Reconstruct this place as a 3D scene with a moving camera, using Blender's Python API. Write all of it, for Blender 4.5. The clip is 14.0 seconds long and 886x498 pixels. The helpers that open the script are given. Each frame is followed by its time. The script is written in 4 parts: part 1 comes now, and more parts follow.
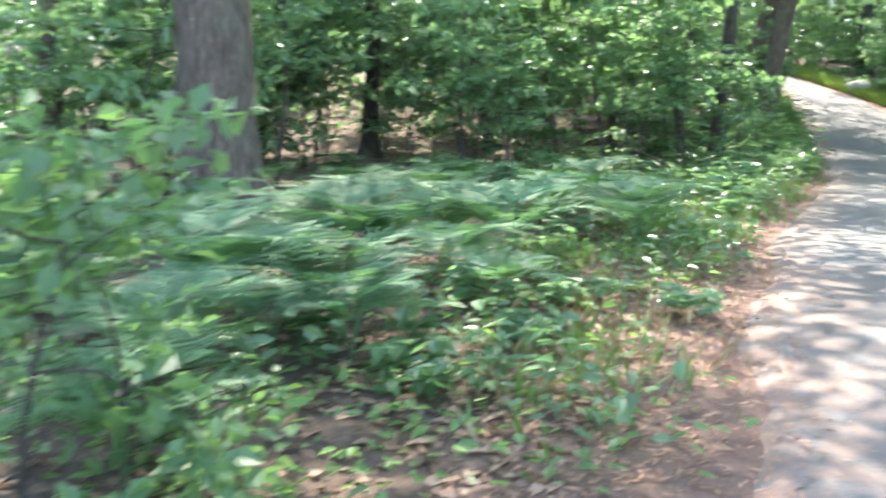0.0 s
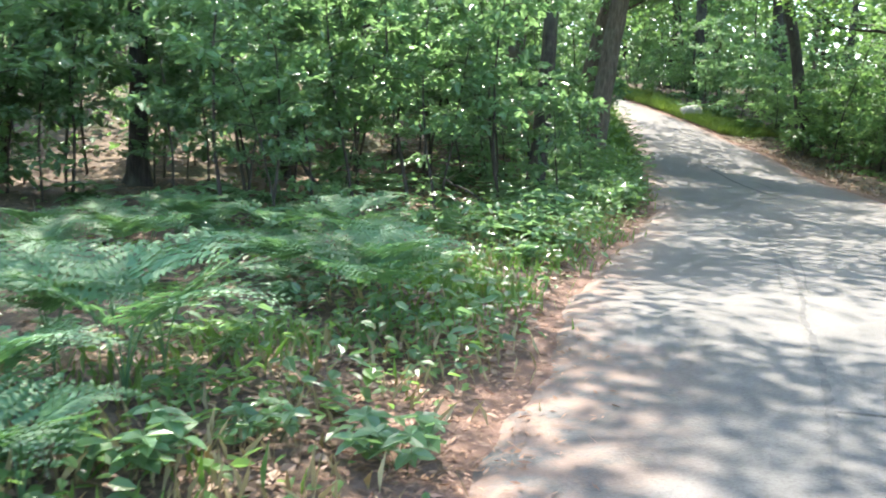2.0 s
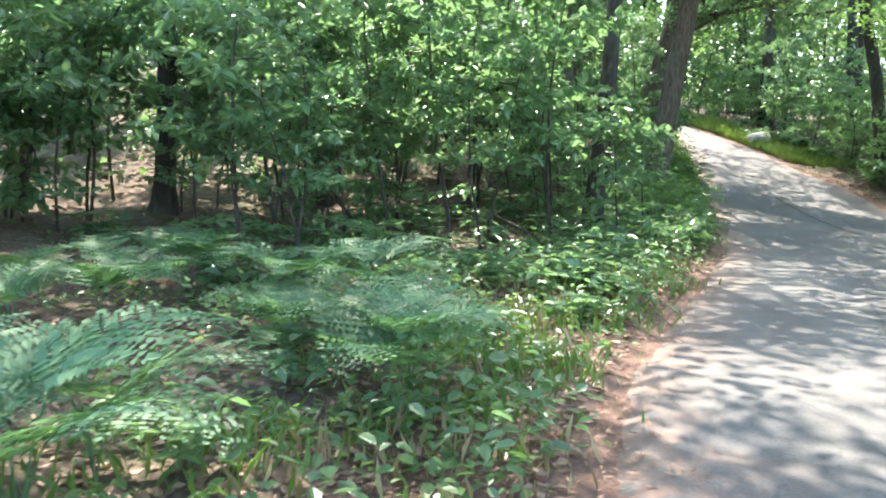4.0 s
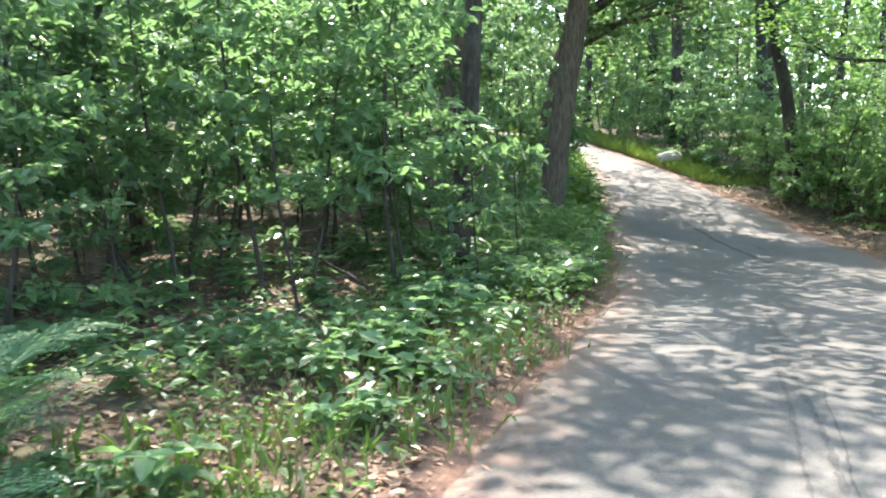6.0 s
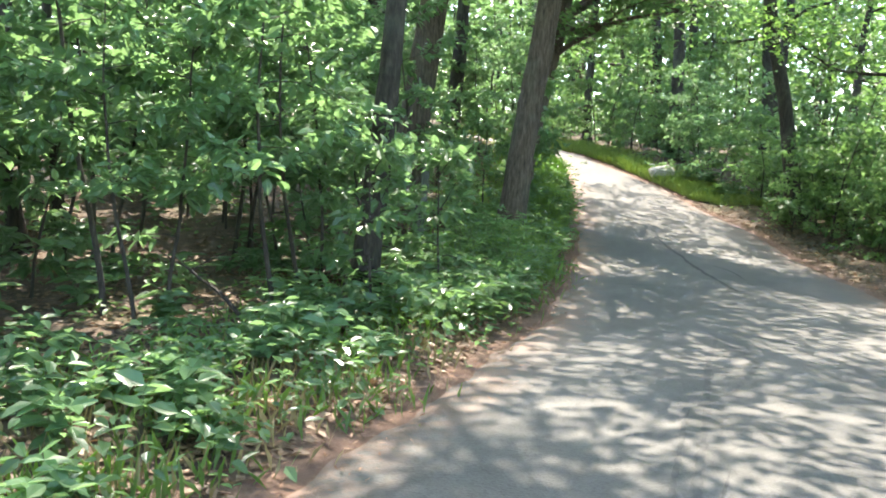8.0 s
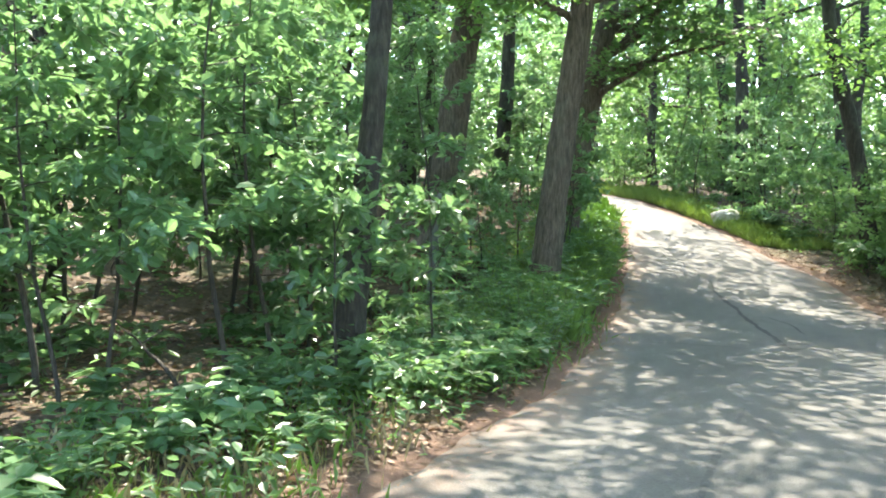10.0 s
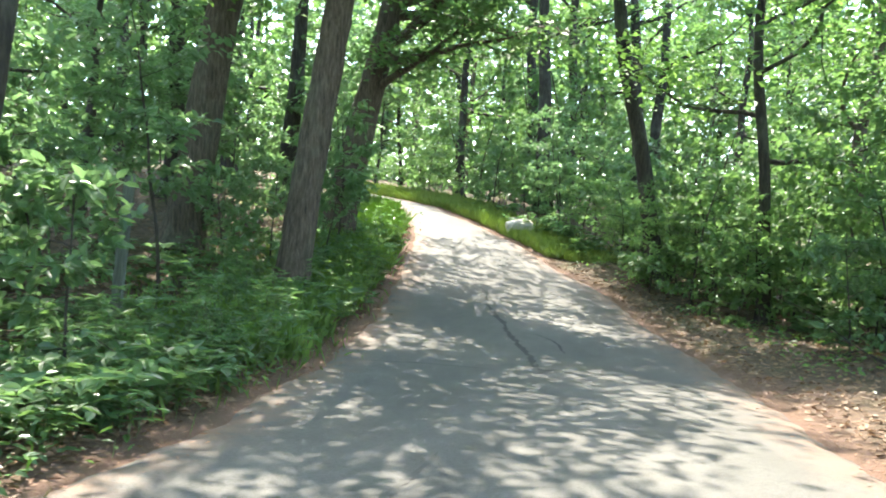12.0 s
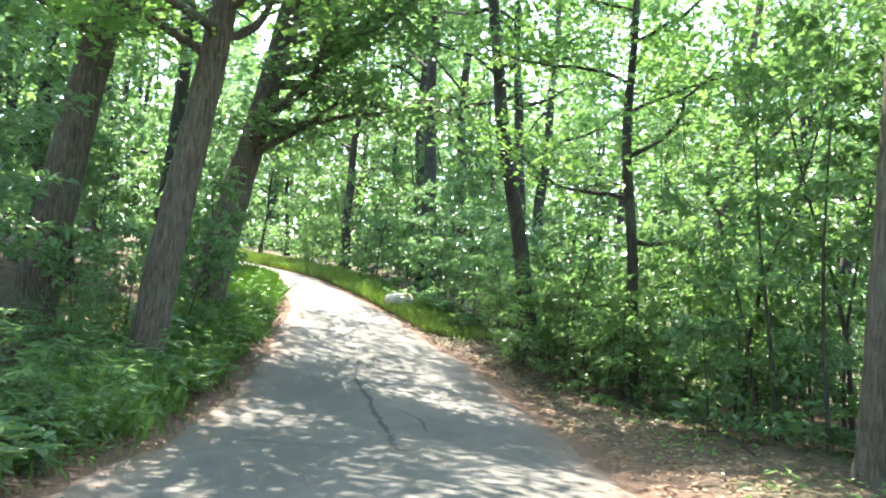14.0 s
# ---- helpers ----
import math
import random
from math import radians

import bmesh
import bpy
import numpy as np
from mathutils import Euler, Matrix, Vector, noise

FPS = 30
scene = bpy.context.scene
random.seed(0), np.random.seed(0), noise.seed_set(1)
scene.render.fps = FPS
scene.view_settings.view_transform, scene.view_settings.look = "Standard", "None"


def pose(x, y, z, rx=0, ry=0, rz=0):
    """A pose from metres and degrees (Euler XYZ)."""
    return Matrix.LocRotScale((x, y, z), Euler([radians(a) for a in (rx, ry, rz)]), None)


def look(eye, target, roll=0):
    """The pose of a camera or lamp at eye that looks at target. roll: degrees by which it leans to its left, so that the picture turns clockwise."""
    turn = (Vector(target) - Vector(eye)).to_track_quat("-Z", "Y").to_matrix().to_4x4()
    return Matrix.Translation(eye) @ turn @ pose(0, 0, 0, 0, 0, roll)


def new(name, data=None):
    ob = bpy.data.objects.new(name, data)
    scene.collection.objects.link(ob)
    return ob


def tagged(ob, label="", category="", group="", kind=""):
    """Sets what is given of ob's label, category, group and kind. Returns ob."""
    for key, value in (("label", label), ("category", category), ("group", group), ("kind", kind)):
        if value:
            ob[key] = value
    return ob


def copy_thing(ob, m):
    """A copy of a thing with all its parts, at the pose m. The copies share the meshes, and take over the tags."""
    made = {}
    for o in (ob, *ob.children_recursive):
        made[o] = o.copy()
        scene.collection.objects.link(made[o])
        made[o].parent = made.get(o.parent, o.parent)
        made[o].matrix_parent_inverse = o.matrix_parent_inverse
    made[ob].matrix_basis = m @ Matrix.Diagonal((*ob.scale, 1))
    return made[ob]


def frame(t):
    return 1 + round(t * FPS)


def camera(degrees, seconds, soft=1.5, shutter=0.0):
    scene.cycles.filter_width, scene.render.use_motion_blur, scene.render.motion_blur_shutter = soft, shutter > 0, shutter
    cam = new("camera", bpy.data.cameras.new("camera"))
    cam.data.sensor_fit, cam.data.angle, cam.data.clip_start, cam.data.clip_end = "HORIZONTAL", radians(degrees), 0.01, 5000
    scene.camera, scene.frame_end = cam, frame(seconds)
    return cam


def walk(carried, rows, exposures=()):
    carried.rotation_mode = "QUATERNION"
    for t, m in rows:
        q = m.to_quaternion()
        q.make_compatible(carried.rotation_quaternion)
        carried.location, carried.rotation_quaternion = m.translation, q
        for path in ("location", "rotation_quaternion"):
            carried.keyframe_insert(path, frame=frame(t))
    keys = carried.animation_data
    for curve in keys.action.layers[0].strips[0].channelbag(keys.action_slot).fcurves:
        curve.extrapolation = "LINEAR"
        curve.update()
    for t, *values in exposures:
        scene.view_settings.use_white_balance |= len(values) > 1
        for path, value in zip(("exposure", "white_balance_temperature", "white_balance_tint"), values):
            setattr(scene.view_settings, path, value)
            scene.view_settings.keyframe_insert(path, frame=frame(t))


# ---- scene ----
cam = camera(55.0, 14.0, soft=1.9, shutter=0.27)
PATH = [
    (0, (0.377, -11.032, 1.291), (-2.355, -6.942, 0.389), 0.45),
    (0.5, (0.385, -10.167, 1.292), (-1.657, -5.670, 0.513), -0.89),
    (1, (0.357, -9.845, 1.251), (-1.732, -5.347, 0.609), 0.87),
    (1.5, (0.292, -9.411, 1.284), (-1.896, -4.981, 0.518), 2.54),
    (2, (0.309, -8.893, 1.305), (-1.746, -4.402, 0.526), 1.37),
    (2.2, (0.274, -8.731, 1.299), (-1.804, -4.228, 0.667), 0.07),
    (4.3, (-0.090, -7.439, 1.398), (-2.441, -3.076, 0.735), 2.04),
    (4.5, (-0.075, -7.051, 1.429), (-2.094, -2.529, 0.741), 2.67),
    (5, (-0.143, -6.299, 1.478), (-1.428, -1.505, 0.872), 3.60),
    (5.5, (-0.135, -5.932, 1.359), (-1.698, -1.214, 0.813), 3.22),
    (6, (0.002, -5.583, 1.378), (-2.026, -1.039, 0.887), 0.12),
    (6.5, (0.211, -5.028, 1.404), (-1.576, -0.379, 0.957), 0.60),
    (7, (0.288, -4.667, 1.276), (-1.619, -0.066, 0.837), 1.17),
    (7.2, (0.326, -4.478, 1.311), (-1.622, 0.103, 0.842), 2.24),
    (9.3, (0.707, -3.231, 1.360), (-1.664, 1.158, 1.022), 0.50),
    (9.5, (0.770, -3.060, 1.457), (-1.582, 1.337, 1.095), -0.50),
    (10, (0.790, -2.799, 1.367), (-1.780, 1.487, 1.214), 0.67),
    (10.5, (0.880, -2.422, 1.403), (-1.530, 1.954, 1.181), 0.89),
    (11, (0.919, -1.671, 1.345), (-1.027, 2.927, 1.071), 0.17),
    (11.5, (1.034, -1.229, 1.255), (-0.802, 3.421, 1.179), 0.00),
    (12, (1.141, -0.879, 1.256), (-0.569, 3.819, 1.191), 2.74),
    (12.5, (1.269, -0.597, 1.285), (-0.347, 4.132, 1.430), 3.91),
    (13, (1.298, -0.571, 1.278), (-0.099, 4.194, 1.867), 6.77),
    (13.5, (1.375, -0.607, 1.258), (0.196, 4.231, 1.713), 4.60),
    (14, (1.392, -0.606, 1.274), (0.253, 4.246, 1.676), 4.01),
]
walk(cam, [(t, look(eye, target, roll)) for t, eye, target, roll in PATH], [(0, 3.46, 6610, 10), (0.8, 3.14, 6610, 9), (4.5, 3.29, 6660, 11), (5.0, 3.06, 6680, 11), (5.9, 3.16, 6680, 11), (7, 3.21, 6850, 11), (9.8, 3.34, 6960, 5), (10.5, 3.44, 6960, 5), (11.5, 3.24, 6890, 5), (13.2, 3.3, 6830, 6), (14, 3.48, 6810, 6)])

# ---- light ----
SUN_AZ, SUN_EL = radians(-30), radians(60)
world = bpy.data.worlds.new("sky")
scene.world = world
world.use_nodes = True
wn = world.node_tree.nodes
sky = wn.new("ShaderNodeTexSky")
sky.sky_type, sky.sun_disc = "NISHITA", False
sky.sun_elevation, sky.sun_rotation = SUN_EL, SUN_AZ % (2 * math.pi)
wn["Background"].inputs["Strength"].default_value = 0.15
world.node_tree.links.new(sky.outputs[0], wn["Background"].inputs["Color"])
sun = new("sun", bpy.data.lights.new("sun", "SUN"))
sun.data.energy, sun.data.angle, sun.data.color = 2.5, radians(0.6), (1.0, 0.95, 0.86)
sun_way = Vector((math.sin(SUN_AZ) * math.cos(SUN_EL), math.cos(SUN_AZ) * math.cos(SUN_EL), math.sin(SUN_EL)))
sun.matrix_world = look(sun_way * 60, (0, 0, 0))

# ---- the lie of the land ----
LEFT_EDGE = [(-24, 1.2), (-11, 0.38), (-8.3, -0.22), (-6, -0.85), (-4, -1.15), (-3, -1.42), (-1.7, -1.54), (0.6, -1.74), (1.9, -1.88), (4.3, -2.15), (4.8, -2.34),
             (6.6, -2.73), (8.8, -3.28), (9.9, -3.58), (11.5, -4.1), (13, -4.57), (14.5, -5.1), (15.7, -5.5), (18, -6.95), (21, -9.4), (25, -14), (30, -21), (45, -50)]
RIGHT_EDGE = [(-24, 5.0), (-5, 3.3), (0, 2.8), (3.9, 2.15), (6.2, 1.48), (8.5, 0.9), (9.5, 0.5), (11, 0.03), (13.1, -0.98), (13.7, -1.3), (14.4, -2.05),
              (15.2, -2.65), (15.9, -3.05), (17.1, -4.2), (18, -5.0), (19.2, -6.5), (22, -9), (26, -14), (32, -22), (47, -50)]
_ys = np.arange(-24, 45, 0.1)


def _smooth(table):
    v = np.interp(_ys, [a for a, _ in table], [b for _, b in table])
    k = np.hanning(19)
    return np.convolve(np.pad(v, 9, mode="edge"), k / k.sum(), mode="valid")


_xl, _xr = _smooth(LEFT_EDGE), _smooth(RIGHT_EDGE)


def road_left(y):
    return np.interp(y, _ys, _xl)


def road_right(y):
    return np.interp(y, _ys, _xr)


def rise(x, y):
    """Height of the land: level at first, then a hillside that climbs ahead and to the left."""
    s = np.asarray(y, float) - 1.2 * np.asarray(x, float)
    up = 0.13 * np.logaddexp(0, (np.minimum(s, 27) - 11.4) / 1.44) * 1.44
    return up + 0.06 * np.maximum(0, np.minimum(s, 70) - 27)


def off_road(x, y):
    """Metres outside the tarmac; negative on it."""
    return np.maximum(road_left(y) - x, x - road_right(y))


def land(x, y):
    d = off_road(x, y)
    x, y = np.asarray(x, float), np.asarray(y, float)
    bumps = 0.05 * np.sin(1.7 * x + 0.6 * y) * np.sin(1.3 * y - 0.5 * x) + 0.03 * np.sin(4.1 * x + 1.0) * np.sin(3.7 * y)
    return rise(x, y) + bumps * np.clip(d / 1.2, 0, 1) + 0.10 * np.clip((d - 0.15) / 1.5, 0, 1) - 0.035 * np.clip(0.25 - d, 0, 0.35) / 0.35


# ---- materials ----
def material(name):
    m = bpy.data.materials.new(name)
    m.use_nodes = True
    return m, m.node_tree.nodes, m.node_tree.links, m.node_tree.nodes["Principled BSDF"]


def ramp(nodes, links, source, stops):
    r = nodes.new("ShaderNodeValToRGB")
    while len(r.color_ramp.elements) < len(stops):
        r.color_ramp.elements.new(0.5)
    for e, (p, c) in zip(r.color_ramp.elements, stops):
        e.position, e.color = p, (*c, 1)
    links.new(source, r.inputs[0])
    return r.outputs[0]


def noise_tex(nodes, links, scale, detail=4, rough=0.55, stretch=None, kind="Object"):
    co = nodes.new("ShaderNodeTexCoord")
    n = nodes.new("ShaderNodeTexNoise")
    n.inputs["Scale"].default_value, n.inputs["Detail"].default_value, n.inputs["Roughness"].default_value = scale, detail, rough
    out = co.outputs[kind]
    if stretch:
        mp = nodes.new("ShaderNodeMapping")
        mp.inputs["Scale"].default_value = stretch
        links.new(out, mp.inputs[0])
        out = mp.outputs[0]
    links.new(out, n.inputs["Vector"])
    return n.outputs["Fac"]


def mix(nodes, links, fac, a, b, mode="MIX"):
    x = nodes.new("ShaderNodeMix")
    x.data_type, x.blend_type = "RGBA", mode
    for sock, v in ((x.inputs[0], fac), (x.inputs[6], a), (x.inputs[7], b)):
        if isinstance(v, (int, float)):
            sock.default_value = v
        elif isinstance(v, tuple):
            sock.default_value = (*v, 1)
        else:
            links.new(v, sock)
    return x.outputs[2]


def bump(nodes, links, bsdf, height, strength, distance):
    b = nodes.new("ShaderNodeBump")
    b.inputs["Strength"].default_value, b.inputs["Distance"].default_value = strength, distance
    links.new(height, b.inputs["Height"])
    links.new(b.outputs[0], bsdf.inputs["Normal"])


def leaf_material(name, dark, light, through_colour, gloss=0.38, share=0.38):
    m, n, l, p = material(name)
    geo, info = n.new("ShaderNodeNewGeometry"), n.new("ShaderNodeObjectInfo")
    c = mix(n, l, geo.outputs["Random Per Island"], dark, light)
    veins = noise_tex(n, l, 60, 2)
    c = mix(n, l, 0.25, c, ramp(n, l, veins, [(0.3, (0.45, 0.5, 0.4)), (0.7, (1, 1, 1))]), "MULTIPLY")
    hsv = n.new("ShaderNodeHueSaturation")
    ma = n.new("ShaderNodeMapRange")
    l.new(info.outputs["Random"], ma.inputs[0])
    ma.inputs[3].default_value, ma.inputs[4].default_value = 0.75, 1.25
    l.new(ma.outputs[0], hsv.inputs["Value"])
    l.new(c, hsv.inputs["Color"])
    l.new(hsv.outputs[0], p.inputs["Base Color"])
    p.inputs["Roughness"].default_value = gloss
    t = n.new("ShaderNodeBsdfTranslucent")
    t.inputs["Color"].default_value = (*through_colour, 1)
    s = n.new("ShaderNodeMixShader")
    s.inputs[0].default_value = share
    l.new(p.outputs[0], s.inputs[1])
    l.new(t.outputs[0], s.inputs[2])
    l.new(s.outputs[0], n["Material Output"].inputs[0])
    return m


oak_leaf = leaf_material("oak_leaf", (0.058, 0.115, 0.042), (0.108, 0.19, 0.062), (0.26, 0.46, 0.10), share=0.42)
bright_leaf = leaf_material("bright_leaf", (0.048, 0.102, 0.045), (0.10, 0.178, 0.072), (0.225, 0.405, 0.112), gloss=0.45, share=0.37)
under_leaf = leaf_material("understory_leaf", (0.056, 0.112, 0.056), (0.13, 0.222, 0.105), (0.26, 0.45, 0.17), gloss=0.29, share=0.38)
# lighter, yellower leaf: sunshine on the bushes at the bend, put into colour
sun_tinted_leaf = leaf_material("sun_tinted_leaf", (0.085, 0.155, 0.055), (0.145, 0.235, 0.085), (0.30, 0.50, 0.16), gloss=0.5, share=0.44)
fern_leaf = leaf_material("fern_leaf", (0.058, 0.128, 0.06), (0.095, 0.185, 0.085), (0.18, 0.36, 0.11), gloss=0.6, share=0.34)
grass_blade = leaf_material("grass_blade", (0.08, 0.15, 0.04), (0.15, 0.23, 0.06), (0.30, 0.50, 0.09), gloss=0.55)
# grass blades lightened and yellowed to stand in for sunlight on them
sun_tinted_blade = leaf_material("sun_tinted_grass_blade", (0.13, 0.19, 0.05), (0.24, 0.29, 0.09), (0.42, 0.56, 0.14), gloss=0.55)
stem_green = leaf_material("green_stem", (0.09, 0.12, 0.05), (0.14, 0.16, 0.07), (0.2, 0.3, 0.1), gloss=0.5, share=0.15)
dry_blade = leaf_material("dry_blade", (0.28, 0.22, 0.10), (0.42, 0.34, 0.17), (0.40, 0.32, 0.14), gloss=0.6, share=0.25)
dead_leaf = leaf_material("dead_leaf", (0.10, 0.055, 0.032), (0.30, 0.19, 0.125), (0.30, 0.16, 0.07), gloss=0.6, share=0.12)
needle_mat = leaf_material("pine_needle", (0.11, 0.05, 0.028), (0.27, 0.14, 0.085), (0.25, 0.12, 0.05), gloss=0.6, share=0.1)


def bark_material(name, dark, mid, pale):
    m, n, l, p = material(name)
    ridges = noise_tex(n, l, 9, 6, 0.65, (3.2, 3.2, 0.5))
    fine = noise_tex(n, l, 60, 4, 0.6, (1, 1, 0.35))
    patches = noise_tex(n, l, 1.3, 3)
    c = ramp(n, l, ridges, [(0.33, dark), (0.52, mid), (0.72, pale)])
    c = mix(n, l, 0.5, c, ramp(n, l, fine, [(0.25, (0.4, 0.4, 0.4)), (0.75, (1, 1, 1))]), "MULTIPLY")
    c = mix(n, l, ramp(n, l, patches, [(0.52, (0, 0, 0)), (0.72, (0.5, 0.5, 0.5))]), c, (0.16, 0.18, 0.13))
    l.new(c, p.inputs["Base Color"])
    p.inputs["Roughness"].default_value = 0.9
    bump(n, l, p, ridges, 1.0, 0.05)
    return m


oak_bark = bark_material("oak_bark", (0.043, 0.032, 0.025), (0.128, 0.096, 0.073), (0.225, 0.175, 0.135))
dark_bark = bark_material("dark_bark", (0.018, 0.014, 0.012), (0.050, 0.040, 0.032), (0.10, 0.082, 0.068))
twig_bark = bark_material("twig_bark", (0.03, 0.026, 0.02), (0.07, 0.058, 0.045), (0.13, 0.11, 0.09))

asphalt, n, l, p = material("worn_asphalt")
grain = noise_tex(n, l, 140, 3, 0.7)
stones = n.new("ShaderNodeTexVoronoi")
stones.inputs["Scale"].default_value = 75
l.new(n.new("ShaderNodeTexCoord").outputs["Object"], stones.inputs["Vector"])
wear = noise_tex(n, l, 0.55, 5, 0.6, (1.6, 0.5, 1))
blot = noise_tex(n, l, 2.6, 4, 0.6)
c = ramp(n, l, wear, [(0.28, (0.080, 0.074, 0.068)), (0.5, (0.113, 0.104, 0.097)), (0.74, (0.149, 0.138, 0.129))])
c = mix(n, l, 0.55, c, ramp(n, l, stones.outputs["Color"], [(0.1, (0.55, 0.54, 0.52)), (0.5, (0.95, 0.95, 0.95)), (0.95, (1.0, 1.0, 1.0))]), "MULTIPLY")
c = mix(n, l, 0.5, c, ramp(n, l, blot, [(0.3, (0.70, 0.68, 0.66)), (0.6, (1, 1, 1))]), "MULTIPLY")
c = mix(n, l, 0.4, c, ramp(n, l, grain, [(0.3, (0.6, 0.6, 0.6)), (0.65, (1, 1, 1))]), "MULTIPLY")
edge = n.new("ShaderNodeAttribute")
edge.attribute_name = "verge"
dirt = n.new("ShaderNodeMath")
dirt.operation = "MULTIPLY"
l.new(edge.outputs["Fac"], dirt.inputs[0])
l.new(ramp(n, l, noise_tex(n, l, 4.5, 6, 0.7), [(0.38, (0, 0, 0)), (0.56, (1, 1, 1))]), dirt.inputs[1])
c = mix(n, l, dirt.outputs[0], c, (0.19, 0.115, 0.082))
l.new(c, p.inputs["Base Color"])
p.inputs["Roughness"].default_value = 0.82
bump(n, l, p, stones.outputs["Distance"], 0.45, 0.006)

crack_mat, n, l, p = material("crack_fill")
l.new(ramp(n, l, noise_tex(n, l, 30), [(0.3, (0.022, 0.021, 0.020)), (0.7, (0.058, 0.056, 0.053))]), p.inputs["Base Color"])
p.inputs["Roughness"].default_value = 0.95

seam_mat, n, l, p = material("dark_seam")
l.new(ramp(n, l, noise_tex(n, l, 22, 5, 0.7), [(0.3, (0.050, 0.047, 0.044)), (0.7, (0.100, 0.093, 0.087))]), p.inputs["Base Color"])
p.inputs["Roughness"].default_value = 0.9

soil, n, l, p = material("forest_floor")
big, mid_n, fine = noise_tex(n, l, 0.8, 4), noise_tex(n, l, 7, 6, 0.7), noise_tex(n, l, 48, 5, 0.75)
c = ramp(n, l, mid_n, [(0.30, (0.055, 0.038, 0.026)), (0.50, (0.12, 0.082, 0.055)), (0.70, (0.22, 0.155, 0.105))])
c = mix(n, l, 0.8, c, ramp(n, l, fine, [(0.28, (0.30, 0.26, 0.24)), (0.6, (1, 1, 1)), (0.8, (1.5, 1.35, 1.2))]), "MULTIPLY")
c = mix(n, l, ramp(n, l, big, [(0.50, (0, 0, 0)), (0.66, (0.55, 0.55, 0.55))]), c, (0.06, 0.085, 0.03))
edge = n.new("ShaderNodeAttribute")
edge.attribute_name = "verge"
c2 = mix(n, l, 0.7, (0.185, 0.105, 0.074), ramp(n, l, fine, [(0.25, (0.35, 0.30, 0.28)), (0.62, (1, 1, 1)), (0.8, (1.4, 1.35, 1.3))]), "MULTIPLY")
c = mix(n, l, edge.outputs["Fac"], c, c2)
l.new(c, p.inputs["Base Color"])
p.inputs["Roughness"].default_value = 0.95
bump(n, l, p, fine, 0.8, 0.03)

stone_mat, n, l, p = material("pale_granite")
c = ramp(n, l, noise_tex(n, l, 5, 6, 0.7), [(0.3, (0.26, 0.24, 0.21)), (0.55, (0.46, 0.43, 0.38)), (0.8, (0.58, 0.55, 0.50))])
c = mix(n, l, ramp(n, l, noise_tex(n, l, 2.2, 3), [(0.60, (0, 0, 0)), (0.75, (0.6, 0.6, 0.6))]), c, (0.13, 0.13, 0.07))
l.new(c, p.inputs["Base Color"])
p.inputs["Roughness"].default_value = 0.9
bump(n, l, p, noise_tex(n, l, 25, 5), 0.6, 0.03)

post_mat, n, l, p = material("weathered_wood")
c = ramp(n, l, noise_tex(n, l, 14, 5, 0.6, (3, 3, 0.25)), [(0.3, (0.055, 0.06, 0.048)), (0.55, (0.11, 0.12, 0.098)), (0.75, (0.17, 0.18, 0.15))])
l.new(c, p.inputs["Base Color"])
p.inputs["Roughness"].default_value = 0.85


# ---- mesh helpers ----
def mesh_from(name, verts, tris, mat, smooth=False):
    me = bpy.data.meshes.new(name)
    verts, tris = np.ascontiguousarray(verts, np.float32), np.ascontiguousarray(tris, np.int32)
    me.vertices.add(len(verts))
    me.vertices.foreach_set("co", verts.ravel())
    me.loops.add(tris.size)
    me.loops.foreach_set("vertex_index", tris.ravel())
    me.polygons.add(len(tris))
    me.polygons.foreach_set("loop_start", np.arange(0, tris.size, 3, dtype=np.int32))
    me.polygons.foreach_set("use_smooth", np.full(len(tris), smooth))
    me.update(calc_edges=True)
    me.materials.append(mat)
    return me


def part(name, data, parent=None, label=""):
    ob = new(name, data)
    ob.parent = parent
    return tagged(ob, label)


def join(pieces):
    vs, fs, k = [], [], 0
    for v, f in pieces:
        vs.append(v)
        fs.append(f + k)
        k += len(v)
    return np.concatenate(vs), np.concatenate(fs)


def unit(a):
    return a / np.maximum(np.linalg.norm(a, axis=-1, keepdims=True), 1e-9)


